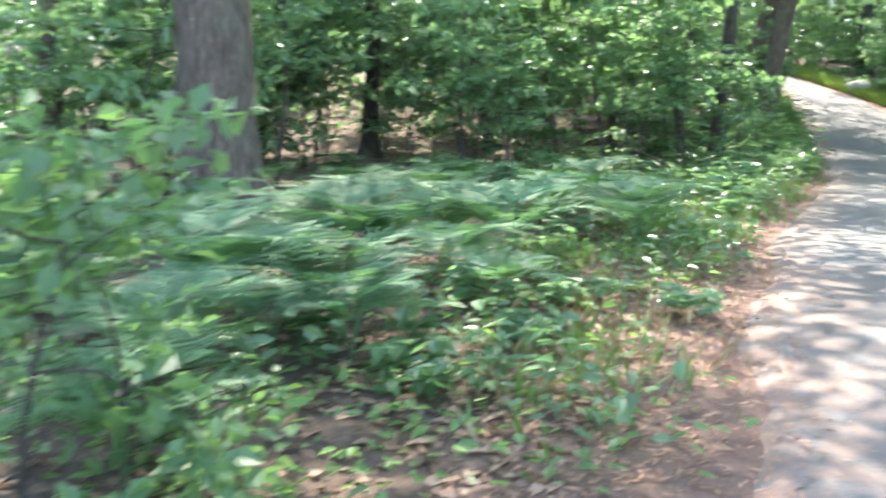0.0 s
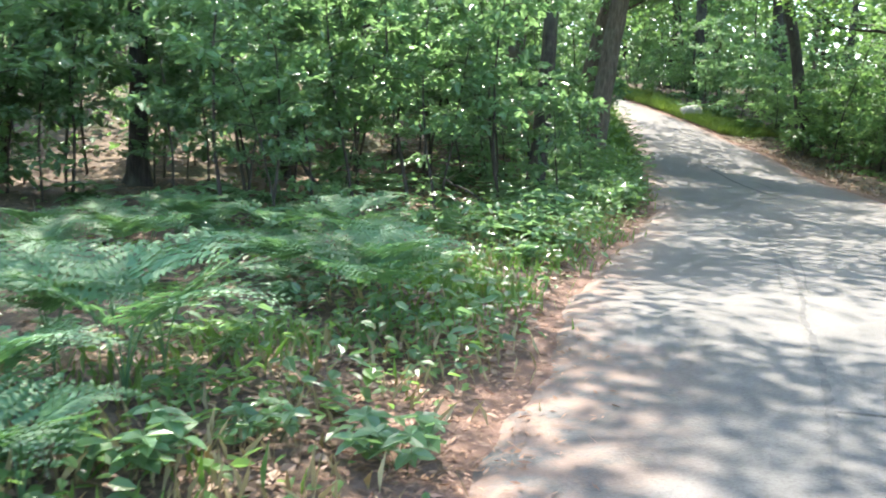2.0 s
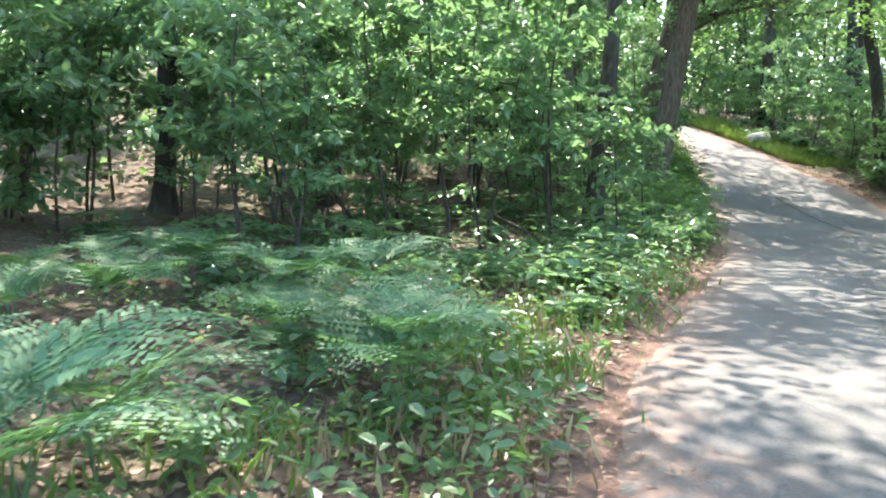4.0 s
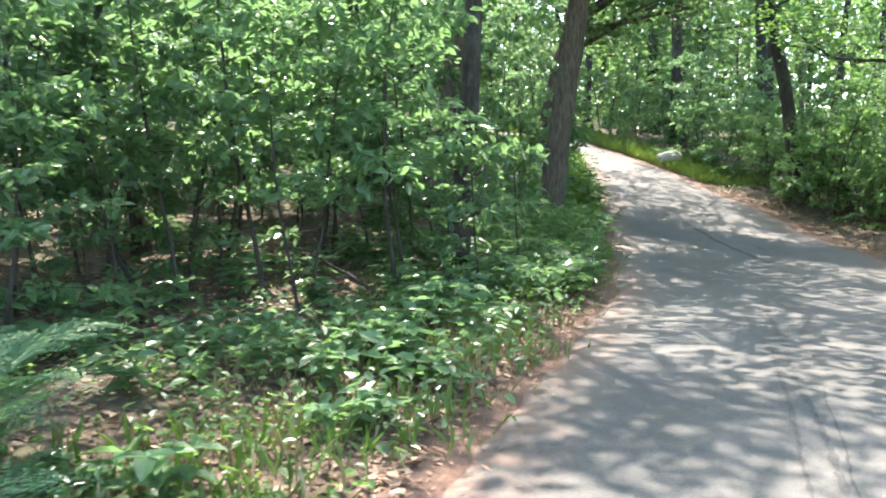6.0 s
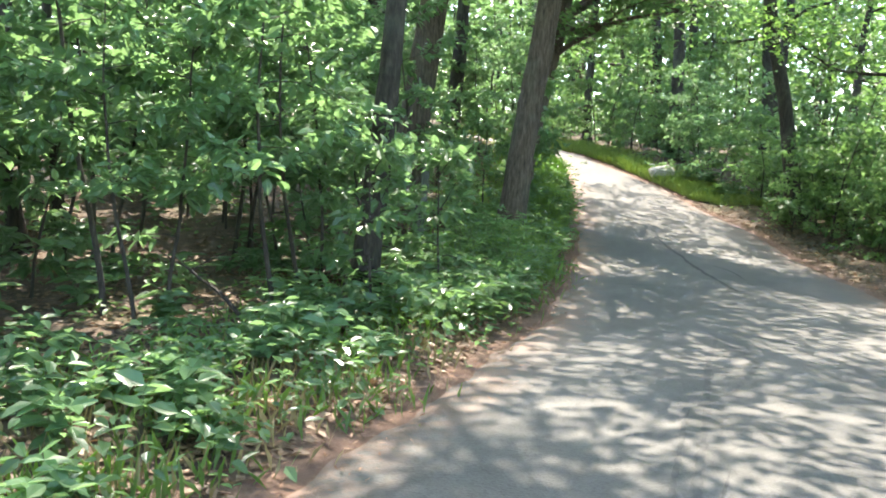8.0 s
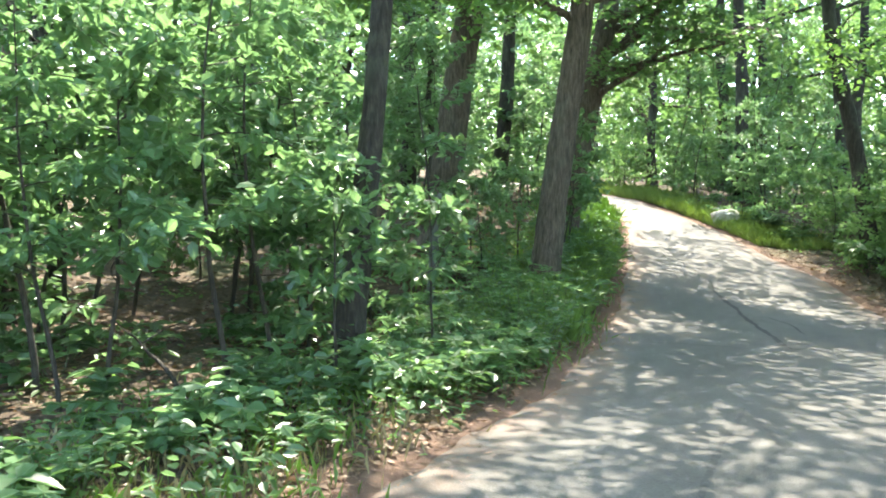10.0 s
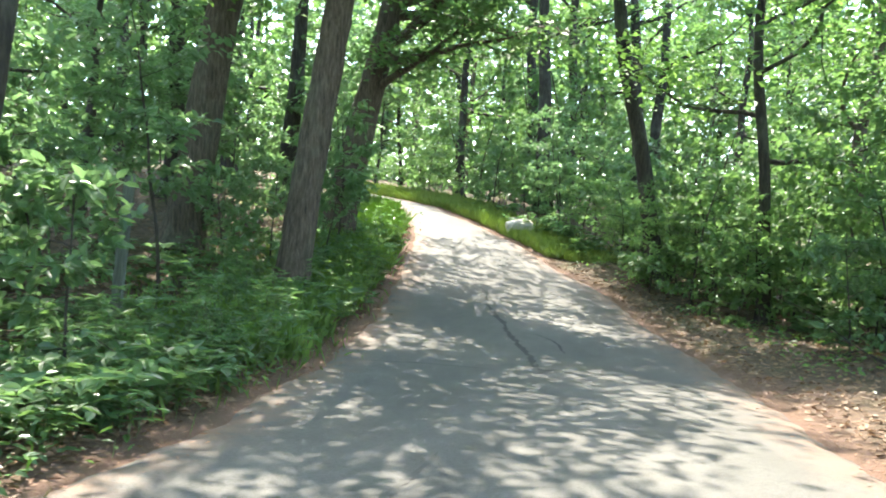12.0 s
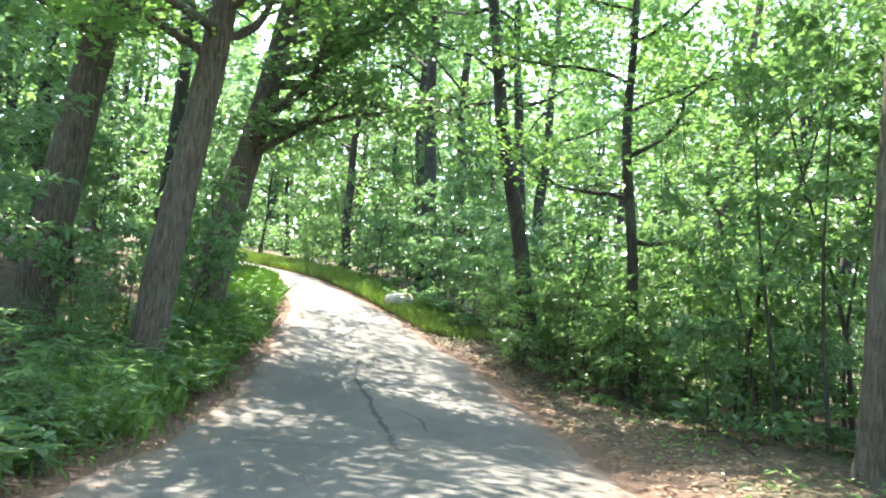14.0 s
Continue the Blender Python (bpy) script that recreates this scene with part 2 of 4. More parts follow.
def tube(points, radii, sides=8, ridge=0.0, seed=0, flare=0.0):
    """A tapered tube along a line of points, closed at its tip, with ridged bark if asked."""
    pts, rad = np.asarray(points, float), np.asarray(radii, float)
    rng = np.random.RandomState(seed)
    tang = unit(np.gradient(pts, axis=0))
    ref = np.where(np.abs(tang[:, 2:3]) > 0.9, [[1.0, 0, 0]], [[0, 0, 1.0]])
    a = unit(np.cross(tang, ref))
    b = np.cross(tang, a)
    th = np.linspace(0, 2 * np.pi, sides, endpoint=False)
    r = np.repeat(rad[:, None], sides, 1)
    if ridge:
        run = np.cumsum(np.r_[0, np.linalg.norm(np.diff(pts, axis=0), axis=1)])[:, None]
        ph = rng.rand(4) * 6.28
        wob = 0.5 * np.sin(run * 2.1 + ph[0]) + 0.3 * np.sin(run * 5.3 + ph[1])
        r = r * (1 + ridge * np.abs(np.sin(7 * th + 1.6 * wob + ph[2])) * (0.6 + 0.4 * np.sin(run * 6 + 3 * th)) + 0.7 * ridge * np.sin(2 * th + ph[3] + run) + 0.5 * ridge * rng.randn(*r.shape))
        if flare:
            r = r * (1 + flare * np.exp(-run / 0.22) * (1 + 0.5 * np.sin(5 * th + ph[1])))
    v = pts[:, None, :] + r[:, :, None] * (np.cos(th)[None, :, None] * a[:, None, :] + np.sin(th)[None, :, None] * b[:, None, :])
    k = len(pts)
    i, j = np.meshgrid(np.arange(k - 1), np.arange(sides), indexing="ij")
    q = (i * sides + j).ravel()
    w = (i * sides + (j + 1) % sides).ravel()
    f = np.concatenate([np.c_[q, w, w + sides], np.c_[q, w + sides, q + sides]])
    v = np.concatenate([v.reshape(-1, 3), pts[-1:] + tang[-1:] * rad[-1]])
    top = (k - 1) * sides + np.arange(sides)
    f = np.concatenate([f, np.c_[top, np.roll(top, -1), np.full(sides, k * sides)]])
    return v, f


def leaf_blades(pos, way, up, length, width, fine=False, fold=0.12, droop=0.12):
    """Folded leaf blades: four corners each, or six for plants near the path."""
    way = unit(way)
    side = unit(np.cross(way, up))
    nor = np.cross(side, way)
    L, W = length[:, None], width[:, None]
    if not fine:
        v = np.stack([pos, pos + way * L * 0.5 + side * W / 2 + nor * W * fold, pos + way * L - nor * L * droop, pos + way * L * 0.5 - side * W / 2 + nor * W * fold], 1)
        f = np.array([[0, 1, 2], [0, 2, 3]])
    else:
        v = np.stack([pos, pos + way * L * 0.3 + side * W * 0.46 + nor * W * fold, pos + way * L * 0.68 + side * W * 0.36 + nor * (W * fold - L * droop * 0.4),
                      pos + way * L - nor * L * droop, pos + way * L * 0.68 - side * W * 0.36 + nor * (W * fold - L * droop * 0.4),
                      pos + way * L * 0.3 - side * W * 0.46 + nor * W * fold], 1)
        f = np.array([[0, 1, 2], [0, 2, 3], [0, 3, 4], [0, 4, 5]])
    k = v.shape[1]
    return v.reshape(-1, 3), (f[None] + (np.arange(len(pos)) * k)[:, None, None]).reshape(-1, 3)


def random_up(rng, count, tilt):
    u = rng.randn(count, 3) * tilt
    u[:, 2] += 1
    return unit(u)


def random_flat(rng, count, dip=0.35):
    a = rng.rand(count) * 2 * np.pi
    return unit(np.c_[np.cos(a), np.sin(a), rng.randn(count) * dip - 0.15])


def bend(rng, start, way, length, steps, wander, lift=0.0):
    """A wandering branch line."""
    pts, p, d = [np.array(start, float)], np.array(start, float), unit(np.array(way, float))
    for _ in range(steps):
        d = unit(d + rng.randn(3) * wander + np.array([0, 0, lift]))
        p = p + d * length / steps
        pts.append(p)
    return np.array(pts)


# ---- trees ----
def trunk_line(height, lean, sway, rng, straighten=0.6, step=0.16):
    h = np.linspace(0, height, max(14, int(height / step)))
    ph = rng.rand(4) * 6.28
    reach = np.where(h < height * 0.45, h, height * 0.45 + (h - height * 0.45) * straighten)
    grow = np.minimum(h / 2.5, 1.0)
    x = lean[0] * reach + grow * sway * (np.sin(h * 0.7 + ph[0]) + 0.4 * np.sin(h * 1.9 + ph[1]))
    y = lean[1] * reach + grow * sway * (np.sin(h * 0.6 + ph[2]) + 0.4 * np.sin(h * 1.7 + ph[3]))
    return np.c_[x, y, h]


def make_tree(name, label, height, radius, lean=(0, 0), sway=0.05, base=3.5, spread=3.0, limbs=9, clump=90, leaf=0.15, seed=1,
              bark=None, leaves=None, sides=22, group="", low_limbs=(), clump_size=0.6, thin=0.5, straighten=0.6, bough=0.62):
    rng = np.random.RandomState(seed)
    root = tagged(new(name), label, "tree", group)
    line = trunk_line(height, lean, sway, rng, straighten, 0.16 if sides > 15 else 0.4)
    rad = radius * (1 - 0.82 * (line[:, 2] / height) ** 0.9)
    part("trunk", mesh_from("trunk", *tube(line, rad, sides, 0.055, seed, 0.55), bark, True), root)
    tips, odds = [], []
    plan = [(base + (height * 0.96 - base) * ((i + 0.5) / limbs) ** 0.9, i * 2.4 + rng.rand() * 0.8, None) for i in range(limbs)]
    plan += list(low_limbs)
    for h, az, ln, *fat in plan:
        k = int(np.clip(np.searchsorted(line[:, 2], h), 1, len(line) - 1))
        t = (h - base) / max(height - base, 0.1)
        length = ln or spread * (1.05 - 0.62 * max(t, 0)) * (0.8 + 0.4 * rng.rand())
        up = 1.25 if fat else 0.25 + 0.8 * max(t, 0)
        limb = bend(rng, line[k], (np.cos(az), np.sin(az), up), length, 8, 0.16, 0.03)
        r0 = fat[0] if fat else min(rad[k] * 0.55, 0.035 + length * 0.016)
        pieces = [tube(limb, np.linspace(r0, 0.012, len(limb)), 6 if sides > 15 else 4, 0.05, seed)]
        for s in range(7):
            a = min(2 + s, len(limb) - 1)
            out = rng.randn(3) * [1, 1, 0.45] + 0.6 * (limb[a] - limb[a - 1]) / (length / 8)
            twig = bend(rng, limb[a], out, (0.55 + 0.7 * rng.rand()) * (0.5 + 0.16 * length), 4, 0.25)
            if sides > 15 or s % 2:
                pieces.append(tube(twig, np.linspace(max(r0 * 0.3, 0.008), 0.004, 5), 3))
            tips += [twig[-1], twig[2]]
        tips.append(limb[-1])
        odds += [bough if ln else thin] * (len(tips) - len(odds))
        part("limb", mesh_from("limb", *join(pieces), bark, True), root)
    tips = np.array(tips)
    keep = rng.rand(len(tips)) < np.array(odds)
    tips = tips[keep]
    count = len(tips) * clump
    centre = np.repeat(tips, clump, 0)
    size = np.repeat(0.7 + 0.7 * rng.rand(len(tips)), clump)[:, None] * clump_size
    pos = centre + rng.randn(count, 3) * [1, 1, 0.5] * size * 0.62
    ln = leaf * (0.65 + 0.7 * rng.rand(count))
    part("crown", mesh_from("crown", *leaf_blades(pos, random_flat(rng, count), random_up(rng, count, 0.45), ln, ln * 0.55), leaves), root)
    return root


def stand(ob, x, y, turn=0.0, size=1.0, sink=0.04):
    ob.matrix_basis = pose(x, y, float(land(x, y)) - sink, 0, 0, turn)
    ob.scale = (size, size, size)
    return ob


def copy_at(ob, x, y, turn, size, sink=0.04, tip=0.0):
    c = copy_thing(ob, pose(x, y, float(land(x, y)) - sink, tip, 0, turn))
    c.scale = (size, size, size)
    return c


def broadleaf_sapling(label, height, seed, leaf=0.10, sprays=9, leaves=None, reach=0.75, from_h=0.3, group="", fine=True):
    rng = np.random.RandomState(seed)
    root = tagged(new("sapling"), label, "sapling", group)
    line = bend(rng, (0, 0, 0), (rng.randn() * 0.08, rng.randn() * 0.08, 1), height, 14, 0.06, 0.05)
    part("stem", mesh_from("stem", *tube(line, np.linspace(0.007 + height * 0.005, 0.004, len(line)), 7, 0.04, seed), twig_bark, True), root)
    pos, way = [], []
    for i in range(sprays):
        k = int(len(line) * (from_h + (0.98 - from_h) * (i + 0.3) / sprays))
        az = i * 2.4 + rng.rand()
        length = reach * (0.55 + 0.7 * rng.rand()) * (1.15 - 0.6 * i / sprays)
        br = bend(rng, line[min(k, len(line) - 1)], (np.cos(az), np.sin(az), 0.25), length, 7, 0.14, -0.02)
        part("branch", mesh_from("branch", *tube(br, np.linspace(0.007, 0.002, 8), 3), twig_bark, True), root)
        for j in range(2, 8):
            d = br[j] - br[j - 1]
            for sgn in (-1, 1):
                sd = np.cross(d, (0, 0, 1)) * sgn
                tw = bend(rng, br[j], d + sd * 1.2, 0.10 + 0.22 * rng.rand(), 3, 0.2)
                for q in range(1, 4):
                    pos.append(tw[q] + rng.randn(3) * 0.015)
                    way.append(tw[q] - tw[q - 1] + rng.randn(3) * 0.04)
                    pos.append(tw[q] + rng.randn(3) * 0.02)
                    way.append(sd * (0.5 + rng.rand()) + rng.randn(3) * 0.05)
    pos, way = np.array(pos), np.array(way)
    ln = leaf * (0.6 + 0.7 * rng.rand(len(pos)))
    way[:, 2] -= 0.2 * np.linalg.norm(way, axis=1)
    part("foliage", mesh_from("foliage", *leaf_blades(pos, way, random_up(rng, len(pos), 0.5), ln, ln * 0.6, fine), leaves), root)
    return root


def fern(seed, fronds, size, group):
    """Bracken: upright stalks, each with a flat triangular blade that arches outwards."""
    rng = np.random.RandomState(seed)
    root = tagged(new("fern"), "green bracken fern with flat feathery triangular fronds on the forest floor", "fern", group)
    for i in range(fronds):
        az = i * 2 * math.pi / fronds + rng.rand() * 0.9
        out = np.array([math.cos(az), math.sin(az), 0])
        side = np.array([-out[1], out[0], 0])
        up_h, blade = size * (0.50 + 0.30 * rng.rand()), size * (0.75 + 0.35 * rng.rand())
        s = np.linspace(0, 1, 9)
        stalk = out[None] * (0.16 * size * s ** 2)[:, None] + np.array([0, 0, 1.0])[None] * (up_h * s)[:, None]
        tilt = np.radians(38 + 14 * rng.rand() - 75 * np.linspace(0, 1, 15))
        step = blade / 14
        rachis = stalk[-1] + np.concatenate([np.zeros((1, 3)), np.cumsum((out[None] * np.cos(tilt[1:, None]) + np.array([0, 0, 1.0])[None] * np.sin(tilt[1:, None])) * step, 0)])
        line = np.concatenate([stalk, rachis[1:]])
        pieces = [tube(line, np.linspace(0.005, 0.0012, len(line)), 4)]
        pos, way, ups, ln = [], [], [], []
        for k in range(13):
            t = k / 13
            d = unit(rachis[k + 1] - rachis[k])
            nor = np.cross(d, side)
            nor = nor if nor[2] > 0 else -nor
            reach = blade * 0.46 * (1 - t) ** 0.85 + 0.02
            for sgn in (-1, 1):
                pin = unit(side * sgn + d * (0.35 + 0.25 * t) + nor * (0.10 + rng.randn() * 0.08))
                across_p = unit(np.cross(nor, pin))
                n_l = max(3, int(11 * (1 - t) ** 0.7))
                for q in range(n_l):
                    u = (q + 0.5) / n_l
                    at = rachis[k] + pin * reach * u - nor * 0.10 * reach * u * u
                    for s2 in (-1, 1):
                        pos.append(at)
                        way.append(across_p * s2 + pin * 0.45 + rng.randn(3) * 0.06)
                        ups.append(nor + rng.randn(3) * 0.12)
                        ln.append(max(reach * 0.23 * (1 - 0.75 * u), 0.010))
                pos.append(rachis[k] + pin * reach * 0.86 - nor * 0.07 * reach)
                way.append(pin)
                ups.append(nor)
                ln.append(reach * 0.16)
        ln = np.array(ln)
        pieces.append(leaf_blades(np.array(pos), np.array(way), np.array(ups), ln, ln * 0.5 + 0.008, False, 0.06, 0.1))
        part("frond", mesh_from("frond", *join(pieces), fern_leaf), root)
    return root


def low_plant(name, label, seed, stems, height, leaf, ratio, mat, group, whorl=5):
    rng = np.random.RandomState(seed)
    pos, way, wood = [], [], []
    for i in range(stems):
        a, r = rng.rand() * 6.28, rng.rand() ** 0.5 * height * 0.8
        st = bend(rng, (r * math.cos(a) * 0.5, r * math.sin(a) * 0.5, 0), (math.cos(a) * 0.5, math.sin(a) * 0.5, 1), height * (0.6 + 0.6 * rng.rand()), 5, 0.1)
        wood.append(tube(st, np.linspace(0.004, 0.002, 6), 3))
        for lev in (3, 5):
            for q in range(whorl):
                b = q * 6.283 / whorl + rng.rand() * 0.7
                pos.append(st[lev])
                way.append((math.cos(b), math.sin(b), 0.1 + rng.randn() * 0.2))
    pos, way = np.array(pos), np.array(way)
    ln = leaf * (0.6 + 0.7 * rng.rand(len(pos)))
    root = tagged(new(name), label, "plant", group)
    v, f = join(wood)
    first = np.arange(stems) * len(wood[0][0])
    crown = np.concatenate([np.c_[first + a, first + (a + 1) % 3, np.full(stems, len(v))] for a in range(3)])
    part("stalk", mesh_from("stalk", np.concatenate([v, [[0, 0, -0.03]]]), np.concatenate([f, crown]), stem_green), root)
    part("foliage", mesh_from("foliage", *leaf_blades(pos, way, random_up(rng, len(pos), 0.25), ln, ln * ratio, True, 0.1, 0.2), mat), root)
    return root


# ---- ground and road ----
def graded(lo, hi, step, far, growth):
    inner = list(np.arange(lo, hi + step / 2, step))
    a, b, s = [lo], [hi], step
    while b[-1] < far:
        s *= growth
        b.append(b[-1] + s)
        a.append(a[-1] - s)
    return np.array(a[:0:-1] + inner + b[1:])


gx, gy = graded(-11, 7, 0.19, 420, 1.22), graded(-13, 24, 0.19, 420, 1.22)
X, Y = np.meshgrid(gx, gy, indexing="ij")
Z = land(X, Y)
i, j = np.meshgrid(np.arange(len(gx) - 1), np.arange(len(gy) - 1), indexing="ij")
q = (i * len(gy) + j).ravel()
tris = np.concatenate([np.c_[q, q + len(gy), q + len(gy) + 1], np.c_[q, q + len(gy) + 1, q + 1]])
ground = tagged(new("ground", mesh_from("ground", np.c_[X.ravel(), Y.ravel(), Z.ravel()], tris, soil, True)),
                "brown forest floor of soil, dead leaves and needles", "ground", kind="structure")
D = off_road(X, Y).ravel()
wave = 0.35 + 0.25 * np.sin(Y.ravel() * 1.1) + 0.15 * np.sin(Y.ravel() * 2.7 + 1)
ground.data.attributes.new("verge", "FLOAT", "POINT").data.foreach_set("value", np.clip(1 - (D - 0.05) / (np.where((Y.ravel() > -3) & (X.ravel() < 0.5), 0.45, 1.0) * wave + np.where(X.ravel() > road_right(Y.ravel()), 0.28, 0.45) + 0.5 * ((Y.ravel() < -4) & (X.ravel() < 1.5))), 0, 1).astype(np.float32))

ry = np.arange(-23, 44, 0.11)
across = np.linspace(0, 1, 33)
wob_l = 0.04 * np.sin(ry * 2.3) + 0.02 * np.sin(ry * 5.1 + 1) + 0.02 * np.sin(ry * 11.7)
wob_r = 0.04 * np.sin(ry * 1.9 + 2) + 0.02 * np.sin(ry * 4.3) + 0.02 * np.sin(ry * 12.9)
xa, xb = road_left(ry) + wob_l, road_right(ry) + wob_r
RX = xa[:, None] + (xb - xa)[:, None] * across[None]
RY = np.repeat(ry[:, None], len(across), 1)
RZ = rise(RX, RY) + 0.03 * np.sin(np.pi * across)[None] + 0.006 * np.sin(RX * 3.1) * np.sin(RY * 2.3) - 0.035 * (np.abs(across - 0.5) > 0.495)[None]
i, j = np.meshgrid(np.arange(len(ry) - 1), np.arange(len(across) - 1), indexing="ij")
q = (i * len(across) + j).ravel()
tris = np.concatenate([np.c_[q, q + 1, q + len(across) + 1], np.c_[q, q + len(across) + 1, q + len(across)]])
road = tagged(new("road", mesh_from("road", np.c_[RX.ravel(), RY.ravel(), RZ.ravel()], tris, asphalt, True)),
              "narrow worn grey asphalt lane with cracks, curving uphill", "road", kind="structure")
near_edge = np.minimum(across[None] * (xb - xa)[:, None], (1 - across)[None] * (xb - xa)[:, None])
road.data.attributes.new("verge", "FLOAT", "POINT").data.foreach_set("value", np.clip(1 - near_edge / np.where(ry < -4, 1.0, 0.55)[:, None], 0, 1).astype(np.float32).ravel())


def road_z(x, y):
    a = np.clip((x - road_left(y)) / (road_right(y) - road_left(y)), 0, 1)
    return rise(x, y) + 0.03 * np.sin(np.pi * a) + 0.006 * np.sin(x * 3.1) * np.sin(y * 2.3)


def crack(points, width, seed, mat=crack_mat, jagged=0.008):
    """A jagged dark crack in the tarmac."""
    rng = np.random.RandomState(seed)
    pts = np.array(points, float)
    run = np.r_[0, np.cumsum(np.linalg.norm(np.diff(pts, axis=0), axis=1))]
    s = np.arange(0, run[-1], 0.05)
    x, y = np.interp(s, run, pts[:, 0]), np.interp(s, run, pts[:, 1])
    jag = np.cumsum(rng.randn(len(s)) * jagged)
    jag -= np.linspace(0, jag[-1], len(s))
    d = np.c_[np.gradient(x), np.gradient(y)]
    nrm = unit(np.c_[-d[:, 1], d[:, 0]])
    x, y = x + nrm[:, 0] * jag, y + nrm[:, 1] * jag
    w = width * (0.35 + 0.9 * rng.rand(len(s))) * np.minimum(1, np.minimum(s, run[-1] - s) / 0.3 + 0.15)
    a = np.c_[x + nrm[:, 0] * w / 2, y + nrm[:, 1] * w / 2]
    b = np.c_[x - nrm[:, 0] * w / 2, y - nrm[:, 1] * w / 2]
    v = np.concatenate([np.c_[a, road_z(a[:, 0], a[:, 1]) + 0.004], np.c_[b, road_z(b[:, 0], b[:, 1]) + 0.004]])
    k, n_ = np.arange(len(s) - 1), len(s)
    f = np.concatenate([np.c_[k, k + n_, k + n_ + 1], np.c_[k, k + n_ + 1, k + 1]])
    return part("crack", mesh_from("crack", v, f, mat), road, "dark jagged crack")


crack([(-2.45, 10.85), (-1.8, 9.7), (-1.15, 8.2), (-0.73, 7.05)], 0.085, 1)
crack([(-0.8, 7.2), (-0.66, 6.98), (-0.5, 7.2)], 0.06, 2)
crack([(-1.34, 9.3), (-1.0, 9.0), (-0.7, 8.2)], 0.045, 3)
crack([(-2.3, 6.55), (-1.74, 6.72), (-1.0, 6.8)], 0.028, 4)
crack([(-0.5, 3.7), (-0.4, 2.6), (-0.2, 1.0), (-0.12, 0.2), (0.06, -1.2), (0.2, -2.9), (0.34, -4.6), (0.42, -6.2), (0.48, -7.4), (0.6, -9.5)], 0.045, 5, seam_mat, 0.003)
crack([(-0.3, 1.1), (-0.22, 0.3), (-0.06, -1.1), (0.02, -2.0)], 0.035, 6, seam_mat, 0.003)
crack([(0.05, 0.1), (0.14, -1.1), (0.2, -2.0)], 0.02, 9, seam_mat, 0.003)
crack([(-0.12, 1.6), (-0.07, 2.6), (-0.22, 3.1), (-0.42, 3.5)], 0.05, 10, seam_mat, 0.006)
crack([(0.62, -4.2), (0.68, -5.6), (0.74, -6.8), (0.72, -8.4)], 0.03, 11, seam_mat, 0.005)
crack([(0.2, -4.9), (0.55, -4.8), (1.0, -4.85), (1.7, -4.7)], 0.02, 7, seam_mat)
crack([(-3.0, 12.0), (-2.6, 11.4), (-2.45, 10.85)], 0.02, 8)

# ---- trees that stand by the path ----
def oak(label, x, y, height, r, lean, seed, leaves, bark, **more):
    opts = dict(sway=0.02, base=4.0, spread=3.6, limbs=10, clump=62, leaf=0.15, sides=26)
    opts.update(more)
    return stand(make_tree("oak_tree", label, height, r, lean, seed=seed, bark=bark, leaves=leaves, **opts), x, y)


# the long low limbs of this tree are added overhead, unseen, for shade
oak("massive dark-barked tree trunk standing among ferns", -6.05, -5.35, 15, 0.41, (0.0, 0.0), 11, oak_leaf, oak_bark, base=5.5, spread=4.4, sides=30, thin=0.72, clump=70,
    low_limbs=((7.0, 0.2, 5.5), (8.0, -0.4, 5.0), (9.0, 0.7, 5.6), (7.5, 0.45, 5.8), (8.5, 0.25, 5.8)))
oak("slim dark-barked tree among leafy saplings beside the lane", -3.70, 3.06, 12, 0.13, (0.0, 0.16), 12, oak_leaf, dark_bark, base=3.8, spread=2.8, thin=0.22)
oak("large tree with furrowed grey-brown bark leaning over the lane", -4.30, 8.47, 13, 0.225, (0.102, 0.06), 13, oak_leaf, oak_bark, base=4.4, sides=30, spread=3.6, thin=0.24, bough=0.62,
    low_limbs=((4.4, -0.3, 3.0), (4.1, 0.9, 2.4), (5.5, -1.2, 3.0), (4.2, -1.6, 2.2), (3.9, -2.4, 2.0), (4.6, -0.9, 2.4)))
oak("stout grey-brown tree leaning to the lane behind leafy saplings", -6.78, 9.58, 14, 0.30, (0.106, 0.077), 14, oak_leaf, oak_bark, base=3.8, spread=4.0, thin=0.36, bough=0.75,
    low_limbs=((4.6, -0.6, 3.0), (5.2, 0.8, 3.0), (3.8, -1.4, 2.6), (4.2, -2.2, 2.6), (4.9, -1.0, 3.0)))
oak("forked tree arching over the lane with drooping leafy branches", -5.67, 12.26, 11.5, 0.28, (0.19, 0.05), 15, bright_leaf, oak_bark, base=4.2, spread=4.2, straighten=1.9, clump=64, thin=0.10, limbs=5, bough=0.72, clump_size=0.46,
    low_limbs=((2.6, -0.4, 2.2), (3.0, 0.1, 2.6), (3.4, -0.35, 3.2), (3.9, 0.3, 3.6), (4.6, -0.1, 4.4), (5.4, -0.5, 3.8), (4.1, 0.0, 4.6), (4.8, -0.3, 4.4), (5.2, 0.15, 4.8), (3.3, -0.1, 4.0), (7.4, -0.25, 3.6, 0.15)))
oak("tall slender dark tree with a side limb, amid bright foliage", -0.50, 15.06, 14, 0.165, (-0.165, -0.03), 16, bright_leaf, dark_bark, sway=0.06, base=4.6, spread=3.0, limbs=9, thin=0.3)
oak("thin crooked dark tree rising from the undergrowth", 1.33, 12.7, 10.5, 0.105, (-0.04, 0.0), 17, oak_leaf, dark_bark, sway=0.07, base=2.0, spread=2.7, sides=20, thin=0.62, limbs=14, clump=78, leaf=0.13)
oak("slender tree with pale-flecked bark beside the verge", 3.40, 7.5, 11, 0.125, (0.03, 0.0), 18, bright_leaf, oak_bark, base=3.6, spread=2.2, sides=20, limbs=8)
